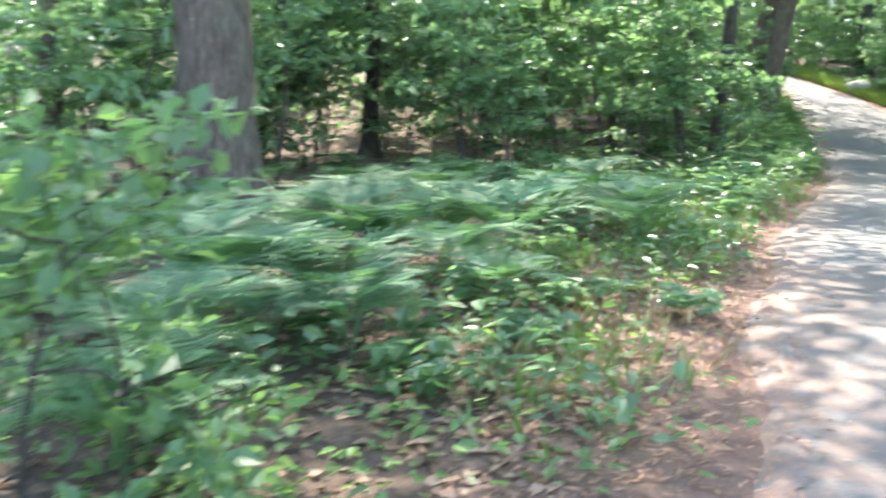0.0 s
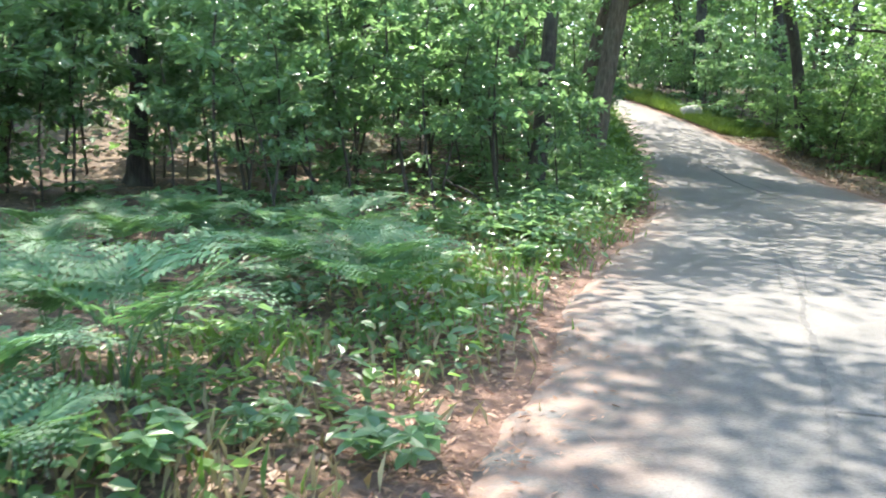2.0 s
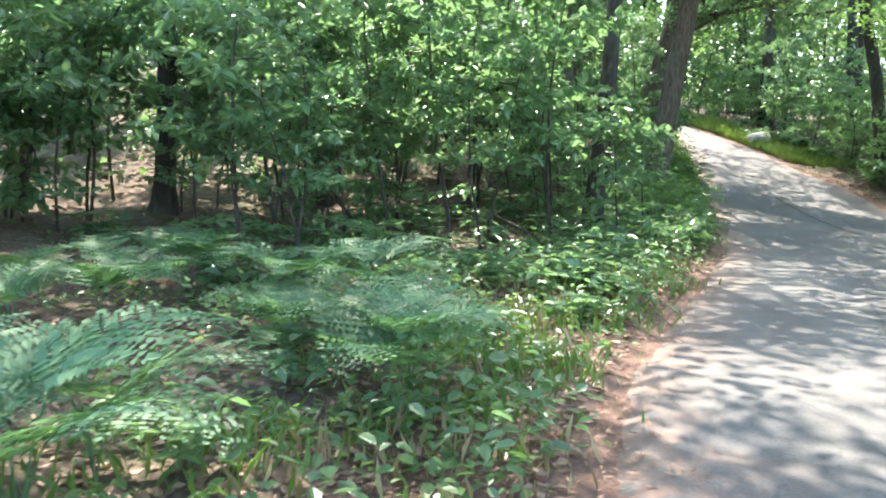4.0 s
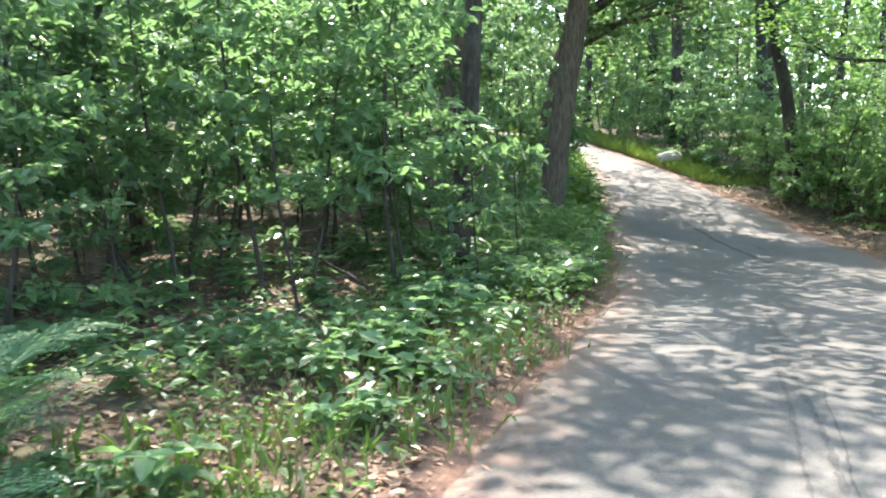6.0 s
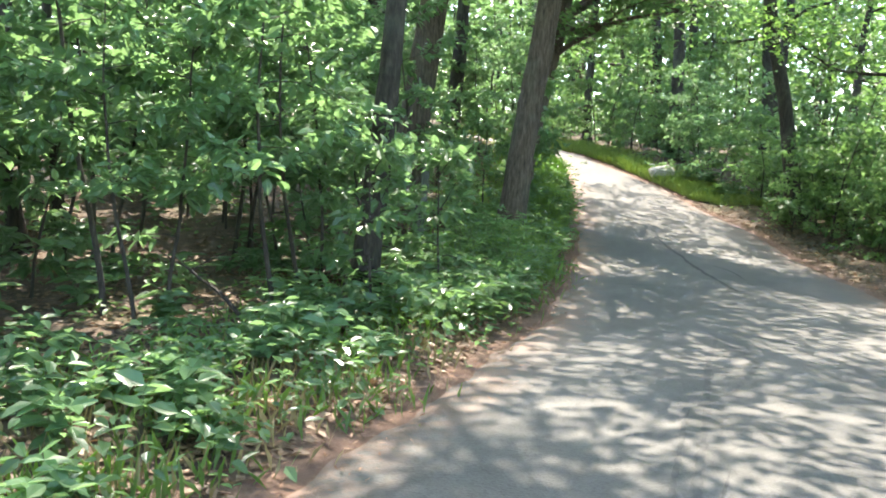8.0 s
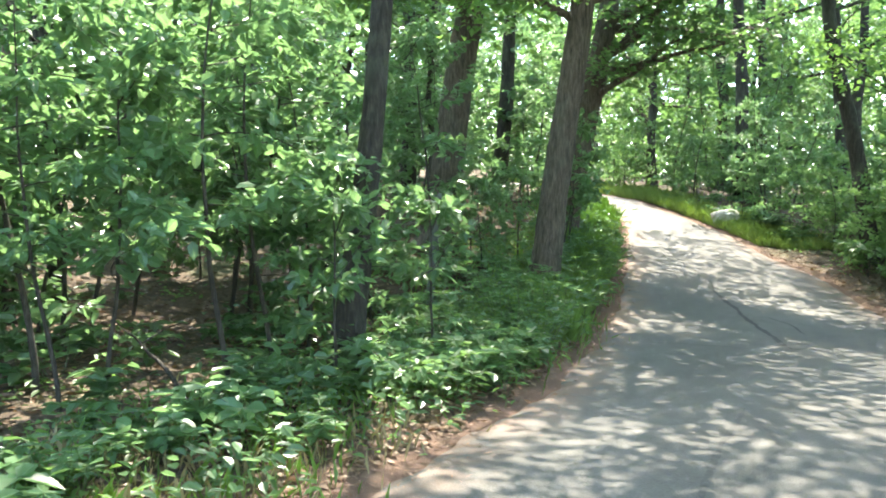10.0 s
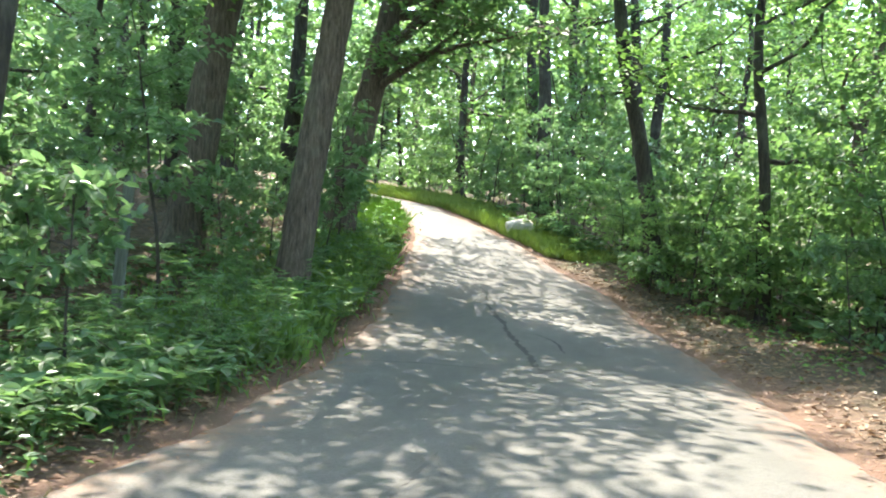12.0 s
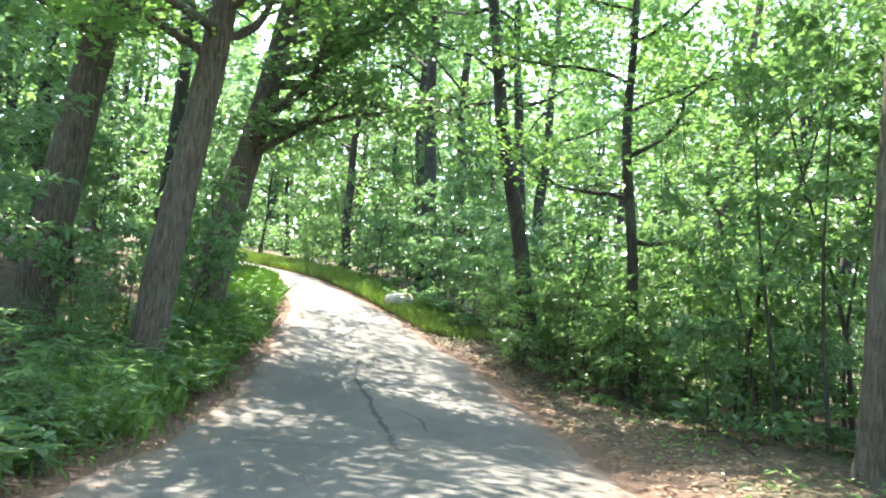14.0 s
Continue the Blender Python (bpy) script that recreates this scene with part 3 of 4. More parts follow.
oak("dark upright tree behind thin saplings", 5.1, 21.5, 13, 0.27, (0.02, 0.0), 19, oak_leaf, dark_bark, sway=0.05, base=3.5, sides=20)
oak("dark slanting tree with long bare side branches", 5.8, 21.9, 12, 0.20, (0.20, -0.02), 20, oak_leaf, dark_bark, sway=0.06, base=3.4, spread=3.2, sides=20)
oak("straight dark tree beside the bend of the lane", -4.15, 21.1, 14, 0.20, (-0.03, 0.0), 21, bright_leaf, dark_bark, sway=0.04, sides=20, spread=3.2, thin=0.32)
# tall trees added so that their long boughs dapple the lane with shade
over = "tall tree added to shade the lane with its long leafy boughs"
oak(over, -8.7, 0.3, 14, 0.14, (0.04, 0.0), 22, oak_leaf, dark_bark, sway=0.05, base=5.5, spread=4.2, sides=20,
    low_limbs=((6.6, 0.1, 6.5), (7.4, -0.35, 8.0), (8.0, -0.1, 8.4), (8.6, 0.4, 7.0), (9.4, -0.25, 7.6), (9.0, 0.1, 7.4), (8.2, -0.55, 8.6), (7.8, -0.2, 9.0)), thin=0.6, bough=0.8)
# the next four stand out of view on the right, only to cast shade
oak(over, 4.9, -3.4, 14, 0.22, (-0.05, 0.0), 26, oak_leaf, oak_bark, sway=0.05, base=5.5, spread=5.0, limbs=12, sides=20,
    low_limbs=((6.4, 3.1, 7.8), (7.2, 2.6, 7.6), (8.0, 3.4, 7.6), (8.8, 2.9, 7.8), (9.4, 2.3, 6.5), (7.6, 2.85, 6.6), (8.4, 2.4, 7.0)), bough=0.85)
oak(over, 5.4, -8.6, 14, 0.22, (-0.05, 0.0), 27, oak_leaf, oak_bark, sway=0.05, base=5.5, spread=4.8, sides=20,
    low_limbs=((6.6, 2.9, 6.0), (7.6, 2.2, 6.4), (8.8, 2.6, 6.0), (7.2, 2.5, 6.6), (8.2, 2.0, 6.4)), bough=0.85)
oak(over, 5.3, 2.0, 14, 0.22, (-0.05, 0.0), 23, oak_leaf, oak_bark, sway=0.05, base=5.5, spread=4.4, sides=20, thin=0.75,
    low_limbs=((7.0, 3.1, 6.0), (8.2, 2.6, 5.8), (8.8, 3.6, 5.5), (7.6, 2.8, 5.6), (8.4, 2.2, 5.4), (9.2, 2.5, 6.0), (4.9, 2.9, 6.2), (5.3, 2.5, 5.8), (5.6, 3.2, 6.4), (5.1, 2.2, 5.2), (6.2, 2.9, 6.4), (6.0, 2.6, 6.8), (6.8, 3.05, 7.0)), bough=0.9)
oak(over, 5.9, 6.6, 14, 0.22, (-0.05, 0.0), 29, oak_leaf, oak_bark, sway=0.05, base=5.5, spread=4.0, sides=20, thin=0.35, bough=0.7,
    low_limbs=((5.6, 3.0, 7.6), (6.2, 3.3, 7.8), (6.8, 2.8, 7.2), (7.2, 3.1, 8.2), (7.6, 3.5, 7.4), (6.0, 2.6, 6.4), (8.2, 2.9, 7.6)))
oak(over, -8.9, 16.0, 13, 0.20, (0.05, 0.0), 24, oak_leaf, dark_bark, sway=0.05, base=4.8, spread=4.0, sides=20, thin=0.3, clump=70, bough=0.28, clump_size=0.5,
    low_limbs=((6.0, 0.3, 6.5), (7.2, -0.4, 7.0), (8.2, 0.1, 7.0), (7.6, -0.8, 6.5), (9.0, 0.4, 6.0), (6.6, 0.0, 6.8), (8.6, -0.2, 7.2), (7.0, 0.15, 5.0), (8.0, -0.5, 7.4), (8.8, 0.2, 5.6), (9.4, 0.0, 6.6)))
oak(over, -1.7, 21.6, 13, 0.18, (-0.06, -0.02), 25, bright_leaf, dark_bark, sway=0.05, base=4.8, sides=20, thin=0.3, clump=60, bough=0.45,
    low_limbs=((5.6, 3.6, 6.0), (6.6, 4.2, 6.4), (7.6, 3.3, 6.4), (8.2, 3.9, 6.0), (7.2, 3.7, 5.5)))

# woodland trees further off, from four kinds
kinds = [
    make_tree("woodland_tree", "straight dark woodland tree with a high leafy crown", 14, 0.19, (0.03, 0.02), 0.08, 3.6, 3.4, 9, 80, 0.17, 31, dark_bark, oak_leaf, 12, "woodland trees", thin=0.29, clump_size=0.48),
    make_tree("woodland_tree", "grey-brown woodland tree with a broad leafy crown", 12, 0.16, (-0.04, 0.03), 0.10, 2.6, 3.2, 9, 80, 0.17, 32, oak_bark, bright_leaf, 12, "woodland trees", thin=0.29, clump_size=0.48),
    make_tree("woodland_tree", "slim woodland tree with light green foliage", 9, 0.09, (0.06, -0.03), 0.10, 1.8, 2.2, 9, 76, 0.15, 33, dark_bark, bright_leaf, 10, "woodland trees", thin=0.29, clump_size=0.48),
    make_tree("woodland_tree", "slender leaning woodland tree with dark green foliage", 8, 0.08, (0.09, 0.05), 0.12, 1.6, 2.1, 9, 76, 0.15, 34, dark_bark, under_leaf, 10, "woodland trees", thin=0.29, clump_size=0.48),
]
distant = make_tree("woodland_tree", "tall woodland tree with a dense light green crown", 14, 0.18, (0.02, 0.0), 0.08, 2.4, 3.8, 10, 52, 0.27, 35, dark_bark, bright_leaf, 10,
                    "woodland trees", thin=0.6, clump_size=0.8)
stand(distant, -17.0, 26.0)
spots = []


def free(x, y, gap):
    if off_road(x, y) < 1.0 or any((x - a) ** 2 + (y - b) ** 2 < gap * gap for a, b in spots):
        return False
    spots.append((x, y))
    return True


for x, y in ((-6.05, -5.35), (-3.7, 3.06), (-4.3, 8.47), (-6.78, 9.58), (-5.67, 12.26), (-0.52, 15.06), (1.33, 12.7), (3.4, 7.5), (5.1, 21.5), (5.8, 21.9), (-4.15, 21.1), (-8.7, 0.3), (4.9, -3.4), (5.4, -8.6), (5.3, 2.0), (5.9, 6.6), (-8.9, 16.0), (-1.7, 21.6)):
    spots.append((x, y))
rng = random.Random(5)
first = {0: (-12.5, 6.0), 1: (6.5, 11.0), 2: (3.2, 20.5), 3: (-8.2, 3.4)}
for k, (x, y) in first.items():
    stand(kinds[k], x, y, 40 * k)
    spots.append((x, y))
for x, y, k in ((-9.4, 7.6, 3), (-9.6, 12.9, 0), (-9.3, 10.2, 3), (-11.2, 13.6, 3), (-8.3, 12.4, 3), (-12.5, 11.0, 3), (5.4, 10.0, 3), (7.4, 9.4, 3), (6.2, 15.0, 3), (-7.6, 2.4, 3), (-10.4, -0.6, 3), (-12.6, -2.0, 3), (7.0, 13.5, 2), (4.6, 11.8, 2), (3.0, 17.5, 1), (8.5, 17.0, 1)):
    copy_at(kinds[k], x, y, 70 * x, 1.0)
    spots.append((x, y))
made = 0
while made < 9:
    a, d = math.radians(rng.uniform(-66, 22)), rng.uniform(18, 38)
    x, y = 1 + d * math.sin(a), -2 + d * math.cos(a)
    if off_road(x, y) > 2.5 and free(x, y, 2.6):
        copy_at(distant, x, y, rng.uniform(0, 360), rng.uniform(0.8, 1.25))
        made += 1
made = 0
while made < 62:
    x, y = rng.uniform(-34, 24), rng.uniform(-17, 46)
    d = float(off_road(x, y))
    if d < 2.2 or (x < 0 and y < 9 and d < 6.5) or (0 < x < 7 and y < 15 and d < 3.2):
        continue
    if (y < -7 or (x > 9 and y < 2)) and rng.random() < 0.75:
        continue
    if free(x, y, 2.3):
        k = rng.choice((0, 1, 2, 3, 3, 2)) if x < -2 else rng.choice((0, 1, 2, 2, 2))
        copy_at(kinds[k], x, y, rng.uniform(0, 360), rng.uniform(0.8, 1.2))
        made += 1

# ---- far woods all round ----
rs = np.random.RandomState(8)
count = 130000
ang = np.where(rs.rand(count) < 0.72, np.radians(rs.uniform(58, 168, count)), rs.rand(count) * 2 * np.pi)
dist = 38 + 24 * rs.rand(count)
x, y = dist * np.cos(ang) - 4, dist * np.sin(ang) + 6
h = 20 * rs.rand(count)
lump = np.sin(ang * 23 + dist * 0.5) + np.sin(ang * 57 + 1.3) + 0.8 * np.sin(h * 0.9 + ang * 31)
keep = (lump + rs.randn(count) * 0.7 > -1.5) & (h < 14 + 3.0 * np.sin(ang * 41) + 2.5 * np.sin(ang * 97))
x, y, h = x[keep], y[keep], h[keep]
pos = np.c_[x, y, rise(x, y) + h]
ln = 0.6 * (0.6 + 0.8 * rs.rand(len(pos)))
far_woods = tagged(new("far_woods", mesh_from("far_woods", *leaf_blades(pos, random_flat(rs, len(pos), 0.5), random_up(rs, len(pos), 0.8), ln, ln * 0.7), bright_leaf)),
                   "dense light green woodland closing the distance", "woodland", kind="stuff")
stems = []
for _ in range(260):
    a, d = rs.rand() * 6.283, 38 + 24 * rs.rand()
    x, y = d * math.cos(a) - 4, d * math.sin(a) + 6
    stems.append(tube([(x, y, float(rise(x, y)) - 0.3), (x + rs.randn() * 0.3, y, float(rise(x, y)) + 5), (x + rs.randn() * 0.8, y, float(rise(x, y)) + 12)], [0.2, 0.15, 0.06], 6))
tagged(new("far_trunks", mesh_from("far_trunks", *join(stems), dark_bark)), "dark far tree trunks in the woodland", "tree trunks", kind="stuff")

# a leafy thicket under the trees, beyond the strip beside the lane
nc = 2300
cx, cy = rs.uniform(-36, 26, nc), rs.uniform(-14, 46, nc)
cd = off_road(cx, cy)
ok = (cd > np.where(cx < road_left(cy), 6.5, 4.5)) & ((cx < 0) | (cy > 5) | (cd > 9))
cx, cy = cx[ok], cy[ok]
per = 46
k = np.repeat(np.arange(len(cx)), per)
tall = (0.7 + (1.9 + 5.5 * np.clip((off_road(cx, cy) - 11) / 10, 0, 1)) * rs.rand(len(cx)) ** 1.3)[k]
pos = np.c_[cx[k] + rs.randn(len(k)) * 0.45, cy[k] + rs.randn(len(k)) * 0.45, np.zeros(len(k))]
pos[:, 2] = land(pos[:, 0], pos[:, 1]) + 0.08 + tall * rs.rand(len(k)) ** 0.8
ln = 0.17 * (0.6 + 0.8 * rs.rand(len(k)))
tagged(new("thicket", mesh_from("thicket", *leaf_blades(pos, random_flat(rs, len(k)), random_up(rs, len(k), 0.45), ln, ln * 0.58), bright_leaf)),
       "light green leafy thicket under the woodland trees", "undergrowth", kind="stuff")

# ---- undergrowth ----
sap = "leafy green broadleaf sapling in the forest undergrowth"
saplings = [
    broadleaf_sapling(sap, 2.6, 41, 0.125, 12, under_leaf, 0.8, 0.30, "saplings"),
    broadleaf_sapling(sap, 3.6, 42, 0.13, 14, under_leaf, 0.95, 0.34, "saplings"),
    broadleaf_sapling(sap, 1.7, 43, 0.12, 9, under_leaf, 0.6, 0.2, "saplings"),
    broadleaf_sapling("light green leafy sapling in a sunlit thicket", 2.4, 44, 0.11, 12, bright_leaf, 0.75, 0.15, "saplings", False),
    broadleaf_sapling("light green leafy bush beside the lane", 1.3, 45, 0.09, 12, bright_leaf, 0.65, 0.08, "saplings", False),
    broadleaf_sapling("leafy bush by the bend of the lane, sunlit yellow-green put into its leaves", 1.7, 47, 0.10, 14, sun_tinted_leaf, 0.8, 0.10, "saplings", False),
    broadleaf_sapling("tall thin sapling with sparse light leaves", 4.6, 46, 0.11, 11, bright_leaf, 0.8, 0.45, "saplings", False),
]
rng = random.Random(9)
for k, (x, y) in enumerate(((-5.14, 3.67), (-6.1, 2.0), (-5.7, 1.0), (0.2, 17.0), (0.46, 14.4), (0.55, 14.0), (4.4, 8.6))):
    stand(saplings[k], x, y, 60 * k)
# a screen of saplings left of the lane, thinner near the ferns
n_made = 0
while n_made < 88:
    x, y = rng.uniform(-14, -2.2), rng.uniform(-7, 20)
    d = float(off_road(x, y))
    lim = 5.8 if y < -2 else (2.8 if y < 0.5 else (1.3 if y < 3.6 else (2.0 if y < 7.8 else 0.8)))
    if d < lim or rng.random() > math.exp(-(d - lim) / 5.5) or ((x + 3.7) ** 2 + (y - 3.06) ** 2 < 0.4):
        continue
    copy_at(saplings[rng.choice((0, 1, 1, 2, 0))], x, y, rng.uniform(0, 360), rng.uniform(0.7, 1.2))
    n_made += 1
n_made = 0
while n_made < 135:
    x, y = rng.uniform(-9, 12), rng.uniform(3, 30)
    d = x - float(road_right(y))
    lim = 2.8 if y < 9.5 else (1.3 if y < 14.6 else 1.8)
    if d < lim or rng.random() > math.exp(-(d - lim) / 5.0):
        continue
    kind = rng.choice((6, 6, 2)) if y < 10 and d < 4 else (rng.choice((4, 5, 3)) if d < 2.2 else rng.choice((3, 3, 5, 6, 2)))
    if y < 10 and d < 4 and rng.random() < 0.5 or (-4.8 < x < -1.9 and 14.6 < y < 20.5):
        continue
    copy_at(saplings[kind], x, y, rng.uniform(0, 360), rng.uniform(0.75, 1.3))
    n_made += 1
copy_at(saplings[3], -1.8, -9.5, 40, 0.48)
copy_at(saplings[4], -1.74, -9.9, 200, 0.95)
# the dense edge of the wood behind the ferns
for k in range(15):
    u, back = rng.random(), rng.random() ** 1.3 * 3.2
    x, y = -9.6 + 5.2 * u - 0.62 * back, -2.7 + 3.6 * u + 0.8 * back
    copy_at(saplings[rng.choice((0, 1, 1, 2))], x, y, rng.uniform(0, 360), rng.uniform(0.75, 1.15))
# shaded broad-leaved saplings on the bank across the lane
for k in range(7):
    y = rng.uniform(9.5, 18)
    x = float(road_right(y)) + 2.2 + rng.random() * 5.0
    copy_at(saplings[rng.choice((0, 0, 1, 2))], x, y, rng.uniform(0, 360), rng.uniform(0.8, 1.2))
for x, y, k in ((3.39, 9.05, 6), (3.02, 10.0, 6), (3.9, 10.7, 6), (-0.5, 14.1, 5), (0.1, 15.2, 5), (-1.3, 15.9, 5), (-2.0, 17.0, 5), (-4.95, 11.0, 0), (-4.7, 10.1, 2), (-7.1, 3.6, 1), (-6.0, 4.3, 1), (-3.75, 1.75, 1), (-4.3, 1.1, 0), (-4.1, 2.6, 1), (-3.05, 2.1, 2), (-3.15, 3.6, 2), (-5.1, 0.2, 1), (-9.2, -0.5, 1), (-8.6, -1.4, 0), (-10.0, 0.6, 1), (-9.9, -1.6, 1), (-10.8, -0.4, 0)):
    copy_at(saplings[k], x, y, 50 * x, 0.95)

ferns = [fern(61, 4, 0.72, "ferns"), fern(62, 3, 0.62, "ferns"), fern(63, 5, 0.55, "ferns")]
for k, (x, y) in enumerate(((-3.0, -7.2), (-2.4, -6.0), (-2.9, -4.4))):
    stand(ferns[k], x, y, 30 * k, 1, 0.02)
n_made = 0
while n_made < 46:
    x, y = rng.uniform(-8, -1.6), rng.uniform(-10, -2.8)
    d = float(off_road(x, y))
    if d < 0.9 or rng.random() > math.exp(-abs(d - 2.2) / 1.6):
        continue
    copy_at(ferns[rng.randrange(3)], x, y, rng.uniform(0, 360), rng.uniform(0.6, 1.0), 0.02)
    n_made += 1

for x, y, k in ((-2.5, -7.7, 1), (-2.9, -8.2, 0), (-3.3, -7.7, 1), (-2.2, -7.1, 2), (-3.5, -8.7, 0), (-2.7, -8.9, 2), (-2.0, -8.2, 2), (-4.3, -5.0, 2)):
    copy_at(ferns[k], x, y, 77 * x * y, 0.9, 0.02)

herbs = [
    low_plant("woodland_herb", "low broad-leaved green plant on the leaf litter", 71, 7, 0.24, 0.125, 0.62, under_leaf, "low plants"),
    low_plant("woodland_herb", "low broad-leaved green plant on the leaf litter", 72, 5, 0.32, 0.15, 0.58, under_leaf, "low plants", 4),
    low_plant("woodland_herb", "bright green leafy weed at the edge of the lane", 73, 9, 0.40, 0.10, 0.42, bright_leaf, "low plants", 6),
    low_plant("woodland_herb", "tall narrow-leaved green weed on the grassy verge", 74, 9, 0.62, 0.10, 0.30, bright_leaf, "low plants", 6),
]
for k, (x, y) in enumerate(((-2.2, -1.9), (-1.9, -7.2), (-2.5, 3.9), (-3.9, 6.6))):
    stand(herbs[k], x, y, 130 * k + 20, 0.8, 0.01)
n_made = 0
while n_made < 215:
    side = rng.random()
    y = rng.uniform(-9.5, 16) if rng.random() < 0.4 else rng.uniform(-2, 9)
    if side < 0.8:
        x = float(road_left(y)) - 0.25 - rng.expovariate(0.55)
        d = float(off_road(x, y))
        if y < 2.5 and d < 0.6 and rng.random() < 0.75:
            continue
        k = rng.choice((0, 0, 1, 1, 2)) if y < 2 else (rng.choice((2, 2, 3, 1)) if d < 1.6 else rng.choice((0, 1, 1)))
    else:
        y = rng.uniform(8.5, 20)
        x = float(road_right(y)) + 0.9 + rng.expovariate(0.6)
        d = float(off_road(x, y))
        k = rng.choice((0, 1, 2, 2))
    if x < -9:
        continue
    if y < -3 and rng.random() < 0.5:
        continue
    copy_at(herbs[k], x, y, rng.uniform(0, 360), rng.uniform(0.45, 0.85) if y < 2 and d < 2.5 else rng.uniform(0.6, 1.25), 0.01)
    n_made += 1
for x, y, k in ((-1.9, -7.8, 1), (-1.6, -8.3, 0), (-2.1, -8.7, 1), (-1.5, -7.4, 0), (-1.2, -8.1, 2), (-1.75, -6.9, 0), (-2.3, -8.0, 1), (-1.05, -6.2, 0)):
    copy_at(herbs[k], x, y, 91 * x * y, 0.8, 0.01)
for _ in range(88):
    y = rng.uniform(3.6, 13.5)
    copy_at(herbs[rng.choice((3, 3, 2, 1))], float(road_left(y)) - rng.uniform(0.3, 1.5), y, rng.uniform(0, 360), rng.uniform(0.6, 1.1), 0.01)
for _ in range(22):
    y = rng.uniform(-4, 2.5)
    copy_at(herbs[rng.choice((0, 1, 1))], float(road_left(y)) - rng.uniform(0.9, 3.6), y, rng.uniform(0, 360), rng.uniform(0.7, 1.1), 0.01)

# ---- grass, dead leaves and needles ----
def grass(name, label, n_, mat, where, height, seed):
    r = np.random.RandomState(seed)
    x, y = where(r, n_)
    up = unit(np.c_[r.randn(len(x)) * 0.35, r.randn(len(x)) * 0.35, np.ones(len(x))])
    flat = random_flat(r, len(x), 0.1)
    ln = height * (0.5 + 0.8 * r.rand(len(x)))
    v, f = leaf_blades(np.c_[x, y, land(x, y) - 0.01], up, flat, ln, ln * 0.008 + 0.0015, False, 0.1, 0.25)
    return tagged(new(name, mesh_from(name, v, f, mat)), label, "grass", kind="stuff")


def verge_left(r, n_):
    y = 5.6 + 11.4 * r.rand(n_) ** 0.9
    d = np.abs(r.randn(n_)) * 0.55 + 0.36 + 0.16 * np.sin(y * 3.3) * np.sin(y * 7.9) + 0.08 * np.sin(y * 17)
    return road_left(y) - d, y


def verge_tufts(r, n_):
    c = r.randint(0, 70, n_)
    cy, cd = r.uniform(-8, 15, 70), np.abs(r.randn(70)) * 0.8 + 0.35
    y = cy[c] + r.randn(n_) * 0.30
    return road_left(y) - cd[c] + r.randn(n_) * 0.22, y


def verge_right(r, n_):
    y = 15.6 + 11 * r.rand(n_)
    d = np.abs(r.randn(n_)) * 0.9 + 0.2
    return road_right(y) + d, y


grass("grass_bank", "lush green grass bank along the lane", 19000, grass_blade, verge_left, 0.31, 81)
grass("grass_tufts", "thin green grass tufts on the needle-strewn verge", 5500, grass_blade, verge_tufts, 0.16, 82)
grass("dry_grass", "straw-coloured dry grass tufts on the verge", 2600, dry_blade, verge_tufts, 0.15, 82)
# far verge: the sunlit look is in the blade colour
grass("grass_far_verge", "light green grass on the far verge, sunlight put into its colour", 26000, sun_tinted_blade, verge_right, 0.2, 84)


def litter(name, label, n_, mat, where, size, ratio, seed):
    r = np.random.RandomState(seed)
    x, y = where(r, n_)
    ln = size * (0.6 + 0.8 * r.rand(len(x)))
    z = np.where(off_road(x, y) < 0.05, road_z(x, y), land(x, y)) + 0.006 + 0.012 * r.rand(len(x))
    v, f = leaf_blades(np.c_[x, y, z], random_flat(r, len(x), 0.15), random_up(r, len(x), 0.35), ln, ln * ratio, False, 0.25, -0.1)
    return tagged(new(name, mesh_from(name, v, f, mat)), label, "leaf litter", kind="stuff")


def floor_spread(r, n_):
    y = r.uniform(-10.5, 18, n_)
    left = r.rand(n_) < 0.68
    d = r.exponential(3.2, n_) + np.where(y < -5, 0.6, 0.15)
    return np.where(left, road_left(y) - d, road_right(y) + d), y


def edge_spread(r, n_):
    y = np.where(r.rand(n_) < 0.3, r.uniform(-10.5, -4, n_), r.uniform(-10, 20, n_))
    left = (r.rand(n_) < 0.6) | (y < -4)
    d = r.randn(n_) * np.where(y < -4, 0.32, 0.22) + np.where(y < -4, 0.42, 0.24)
    return np.where(left, road_left(y) - d, road_right(y) + d), y


litter("dead_leaves", "brown dead leaves scattered over the forest floor", 40000, dead_leaf, floor_spread, 0.068, 0.6, 91)
litter("pine_needles", "reddish-brown needles and leaf scraps along the road edge", 14000, needle_mat, edge_spread, 0.05, 0.22, 92)


# ---- boulder, post, fallen branches ----
def boulder(name, label, x, y, size, seed, mat):
    bm = bmesh.new()
    bmesh.ops.create_icosphere(bm, subdivisions=4, radius=1)
    for v in bm.verts:
        c = v.co.copy()
        k = 1 + 0.25 * noise.noise(c * 1.1 + Vector((seed, 0, 0))) + 0.06 * noise.noise(c * 4)
        c *= k
        for ax in range(3):
            c[ax] = max(-0.82, min(0.82, c[ax]))
        v.co = Vector((c.x * size[0], c.y * size[1], c.z * size[2] + 0.18 * c.x * size[2]))
    me = bpy.data.meshes.new(name)
    bm.to_mesh(me)
    bm.free()
    me.materials.append(mat)
    ob = tagged(new(name, me), label, "rock")
    ob.matrix_basis = pose(x, y, float(land(x, y)) + size[2] * 0.35, 0, 0, 25)
    return ob


boulder("boulder", "pale grey weathered boulder on the grassy verge", -3.75, 17.4, (0.36, 0.30, 0.30), 3, stone_mat)
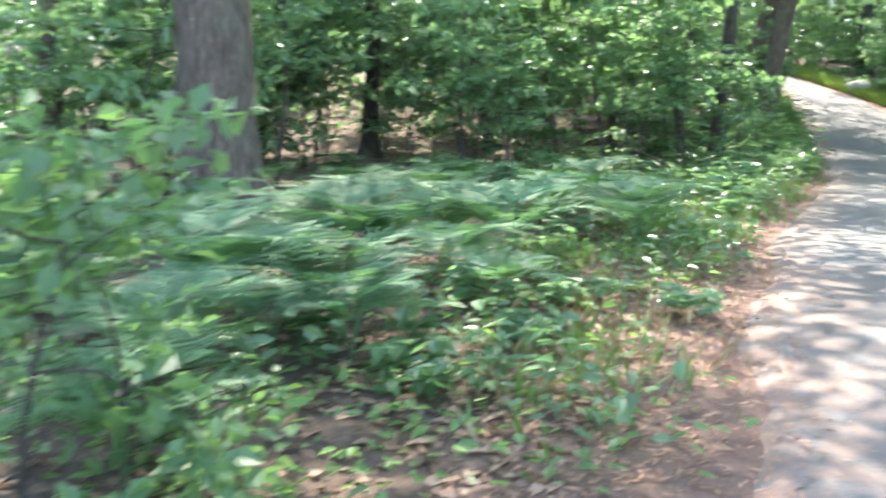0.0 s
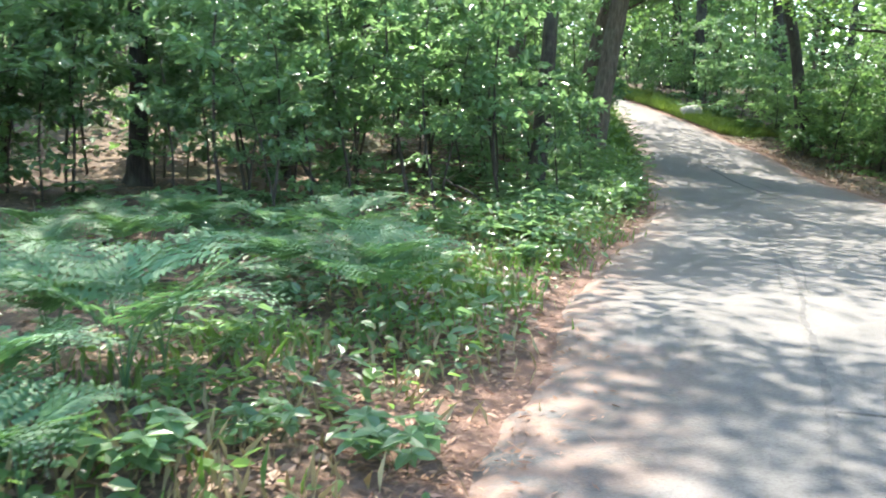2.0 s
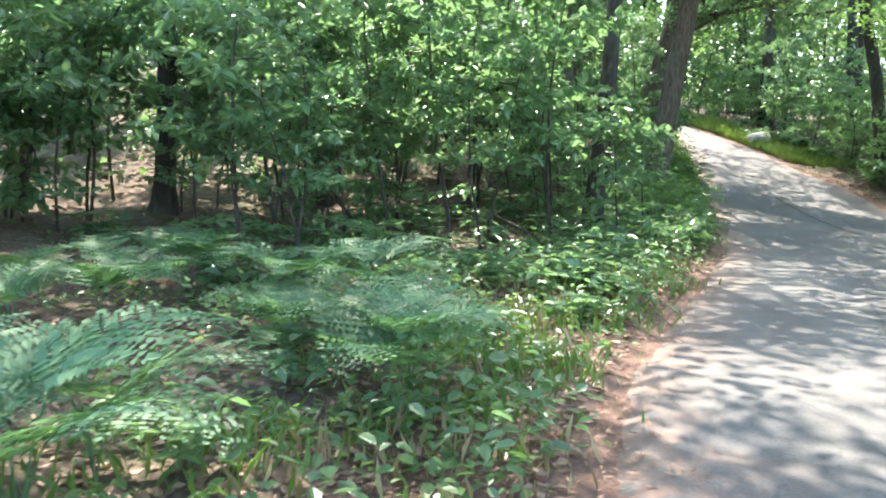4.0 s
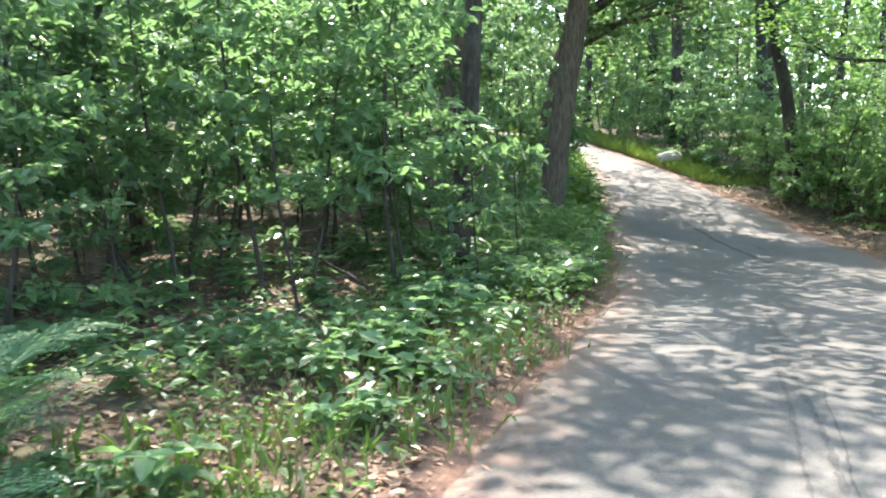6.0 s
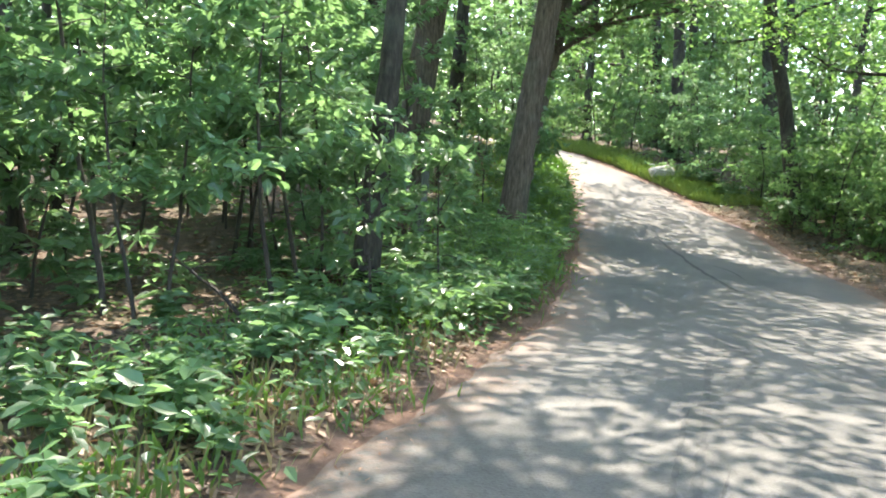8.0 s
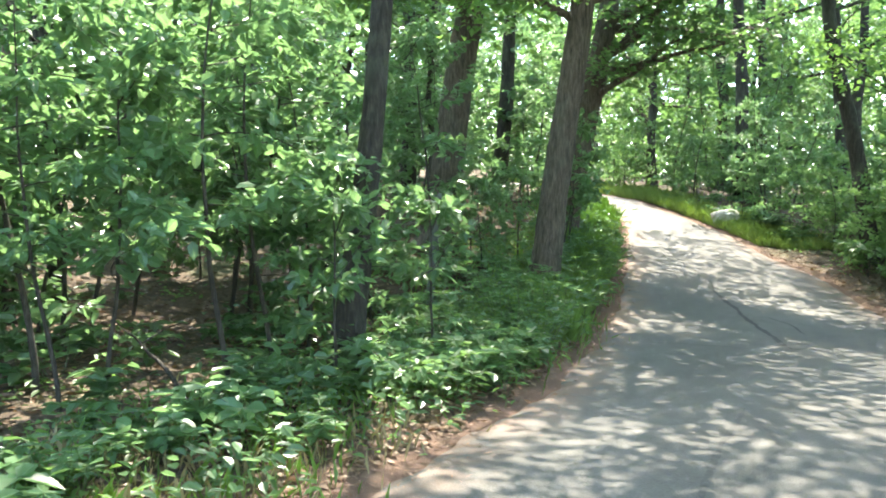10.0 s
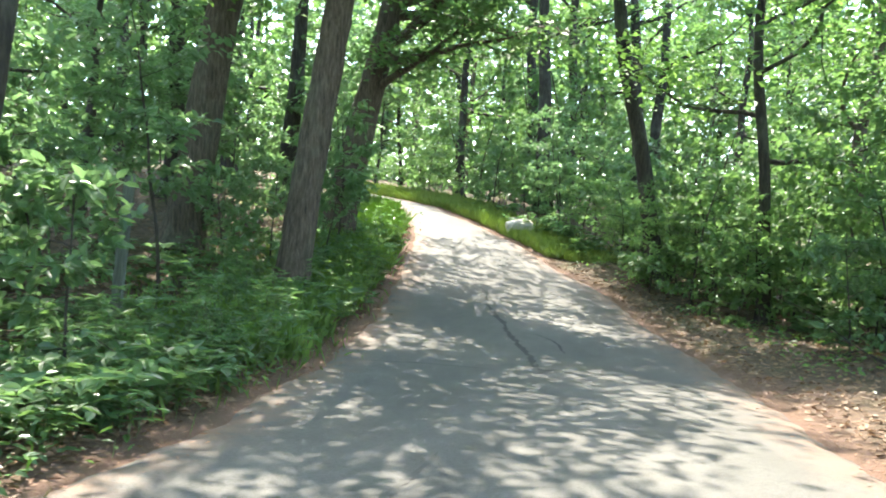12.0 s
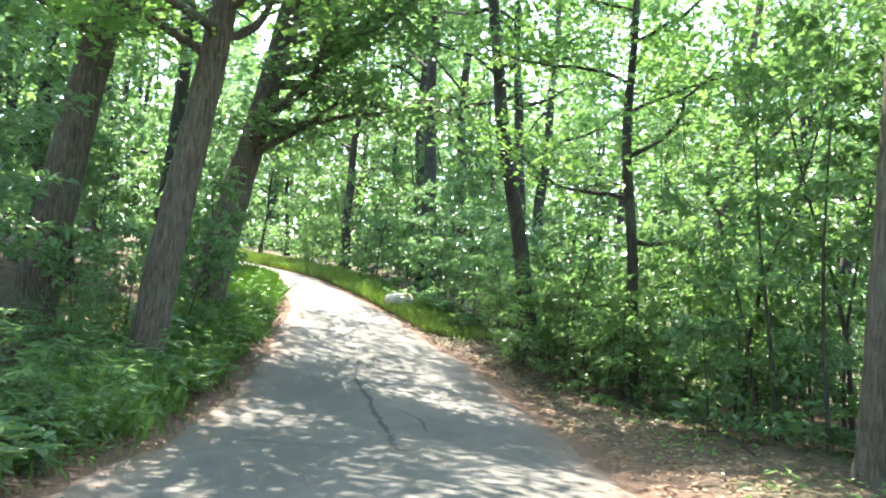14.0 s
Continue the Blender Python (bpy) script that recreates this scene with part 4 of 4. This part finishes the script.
boulder("boulder", "small pale rock half sunk in grass", -4.3, 18.7, (0.17, 0.15, 0.12), 7, stone_mat)

post = tagged(new("wooden_post"), "weathered grey square wooden marker post in the undergrowth", "post")
post.matrix_basis = pose(-4.3, 5.38, float(land(-4.3, 5.38)) - 0.05, -2, 3, 20)
bm = bmesh.new()
bmesh.ops.create_cube(bm, size=1, matrix=Matrix.Translation((0, 0, 0.75)) @ Matrix.Diagonal((0.09, 0.09, 1.5, 1)))
for v in bm.verts:
    if v.co.z > 1.4:
        v.co.z += 0.05 * (v.co.x > 0)
bmesh.ops.bevel(bm, geom=bm.edges[:], offset=0.012, segments=2, affect="EDGES")
me = bpy.data.meshes.new("shaft")
bm.to_mesh(me)
bm.free()
me.materials.append(post_mat)
part("shaft", me, post)


def fallen(x, y, az, length, r, lift, seed, label):
    rg = np.random.RandomState(seed)
    line = bend(rg, (0, 0, 0.02), (math.cos(az), math.sin(az), lift), length, 10, 0.09)
    pieces = [tube(line, np.linspace(r, r * 0.25, 11), 7, 0.06, seed)]
    for k in (4, 6, 8):
        tw = bend(rg, line[k], rg.randn(3) * [1, 1, 0.5] + (line[k] - line[k - 1]) * 4, length * 0.22, 4, 0.2)
        pieces.append(tube(tw, np.linspace(r * 0.4, 0.003, 5), 4))
    ob = tagged(new("fallen_branch", mesh_from("fallen_branch", *join(pieces), dark_bark, True)), label, "branch")
    ob.matrix_basis = pose(x, y, float(land(x, y)), 0, 0, 0)


fallen(2.0, 9.4, 0.9, 1.6, 0.011, 0.5, 1, "thin dead branch propped in the undergrowth")
fallen(2.6, 8.6, 2.5, 1.5, 0.010, 0.7, 2, "thin dead branch propped in the undergrowth")
fallen(-5.0, -0.4, 2.5, 2.6, 0.03, 0.45, 3, "bare dead branch slanting through leafy saplings")
fallen(-5.6, -3.3, 2.9, 2.2, 0.03, 0.1, 4, "bare dead branch slanting through leafy saplings")
fallen(-3.6, 1.2, 2.7, 1.5, 0.02, 0.05, 5, "dead grey branch lying on leaf litter")


def cover_spread(r, n_):
    c = r.randint(0, 420, n_)
    cy, left = r.uniform(-10, 17, 420), r.rand(420) < 0.72
    cd = r.exponential(1.8, 420) + 0.5
    cx = np.where(left, road_left(cy) - cd, road_right(cy) + cd + 0.3)
    return cx[c] + r.randn(n_) * 0.2, cy[c] + r.randn(n_) * 0.2


r = np.random.RandomState(95)
x, y = cover_spread(r, 15000)
ln = 0.07 * (0.5 + 0.8 * r.rand(len(x)))
v, f = leaf_blades(np.c_[x, y, land(x, y) + 0.02 + 0.13 * r.rand(len(x))], random_flat(r, len(x), 0.2), random_up(r, len(x), 0.3), ln, ln * 0.6, True)
tagged(new("ground_cover", mesh_from("ground_cover", v, f, oak_leaf)), "small green leaves of low ground cover over the litter", "plants", kind="stuff")


def leafy_spread(r, n_):
    c = r.randint(0, 130, n_)
    cy = np.where(r.rand(300) < 0.6, r.uniform(-3, 9, 300), r.uniform(-9, 15, 300))
    cx = road_left(cy) - 0.32 - r.exponential(1.0, 300)
    return cx[c] + r.randn(n_) * 0.15, cy[c] + r.randn(n_) * 0.15


r = np.random.RandomState(97)
x, y = leafy_spread(r, 5200)
ln = 0.085 * (0.5 + 0.8 * r.rand(len(x)))
v, f = leaf_blades(np.c_[x, y, land(x, y) + 0.03 + 0.36 * r.rand(len(x)) ** 1.3], random_flat(r, len(x), 0.25), random_up(r, len(x), 0.35), ln, ln * 0.6, True)
tagged(new("leafy_ground_cover", mesh_from("leafy_ground_cover", v, f, under_leaf)), "dense low leafy green plants beside the lane", "plants", kind="stuff")
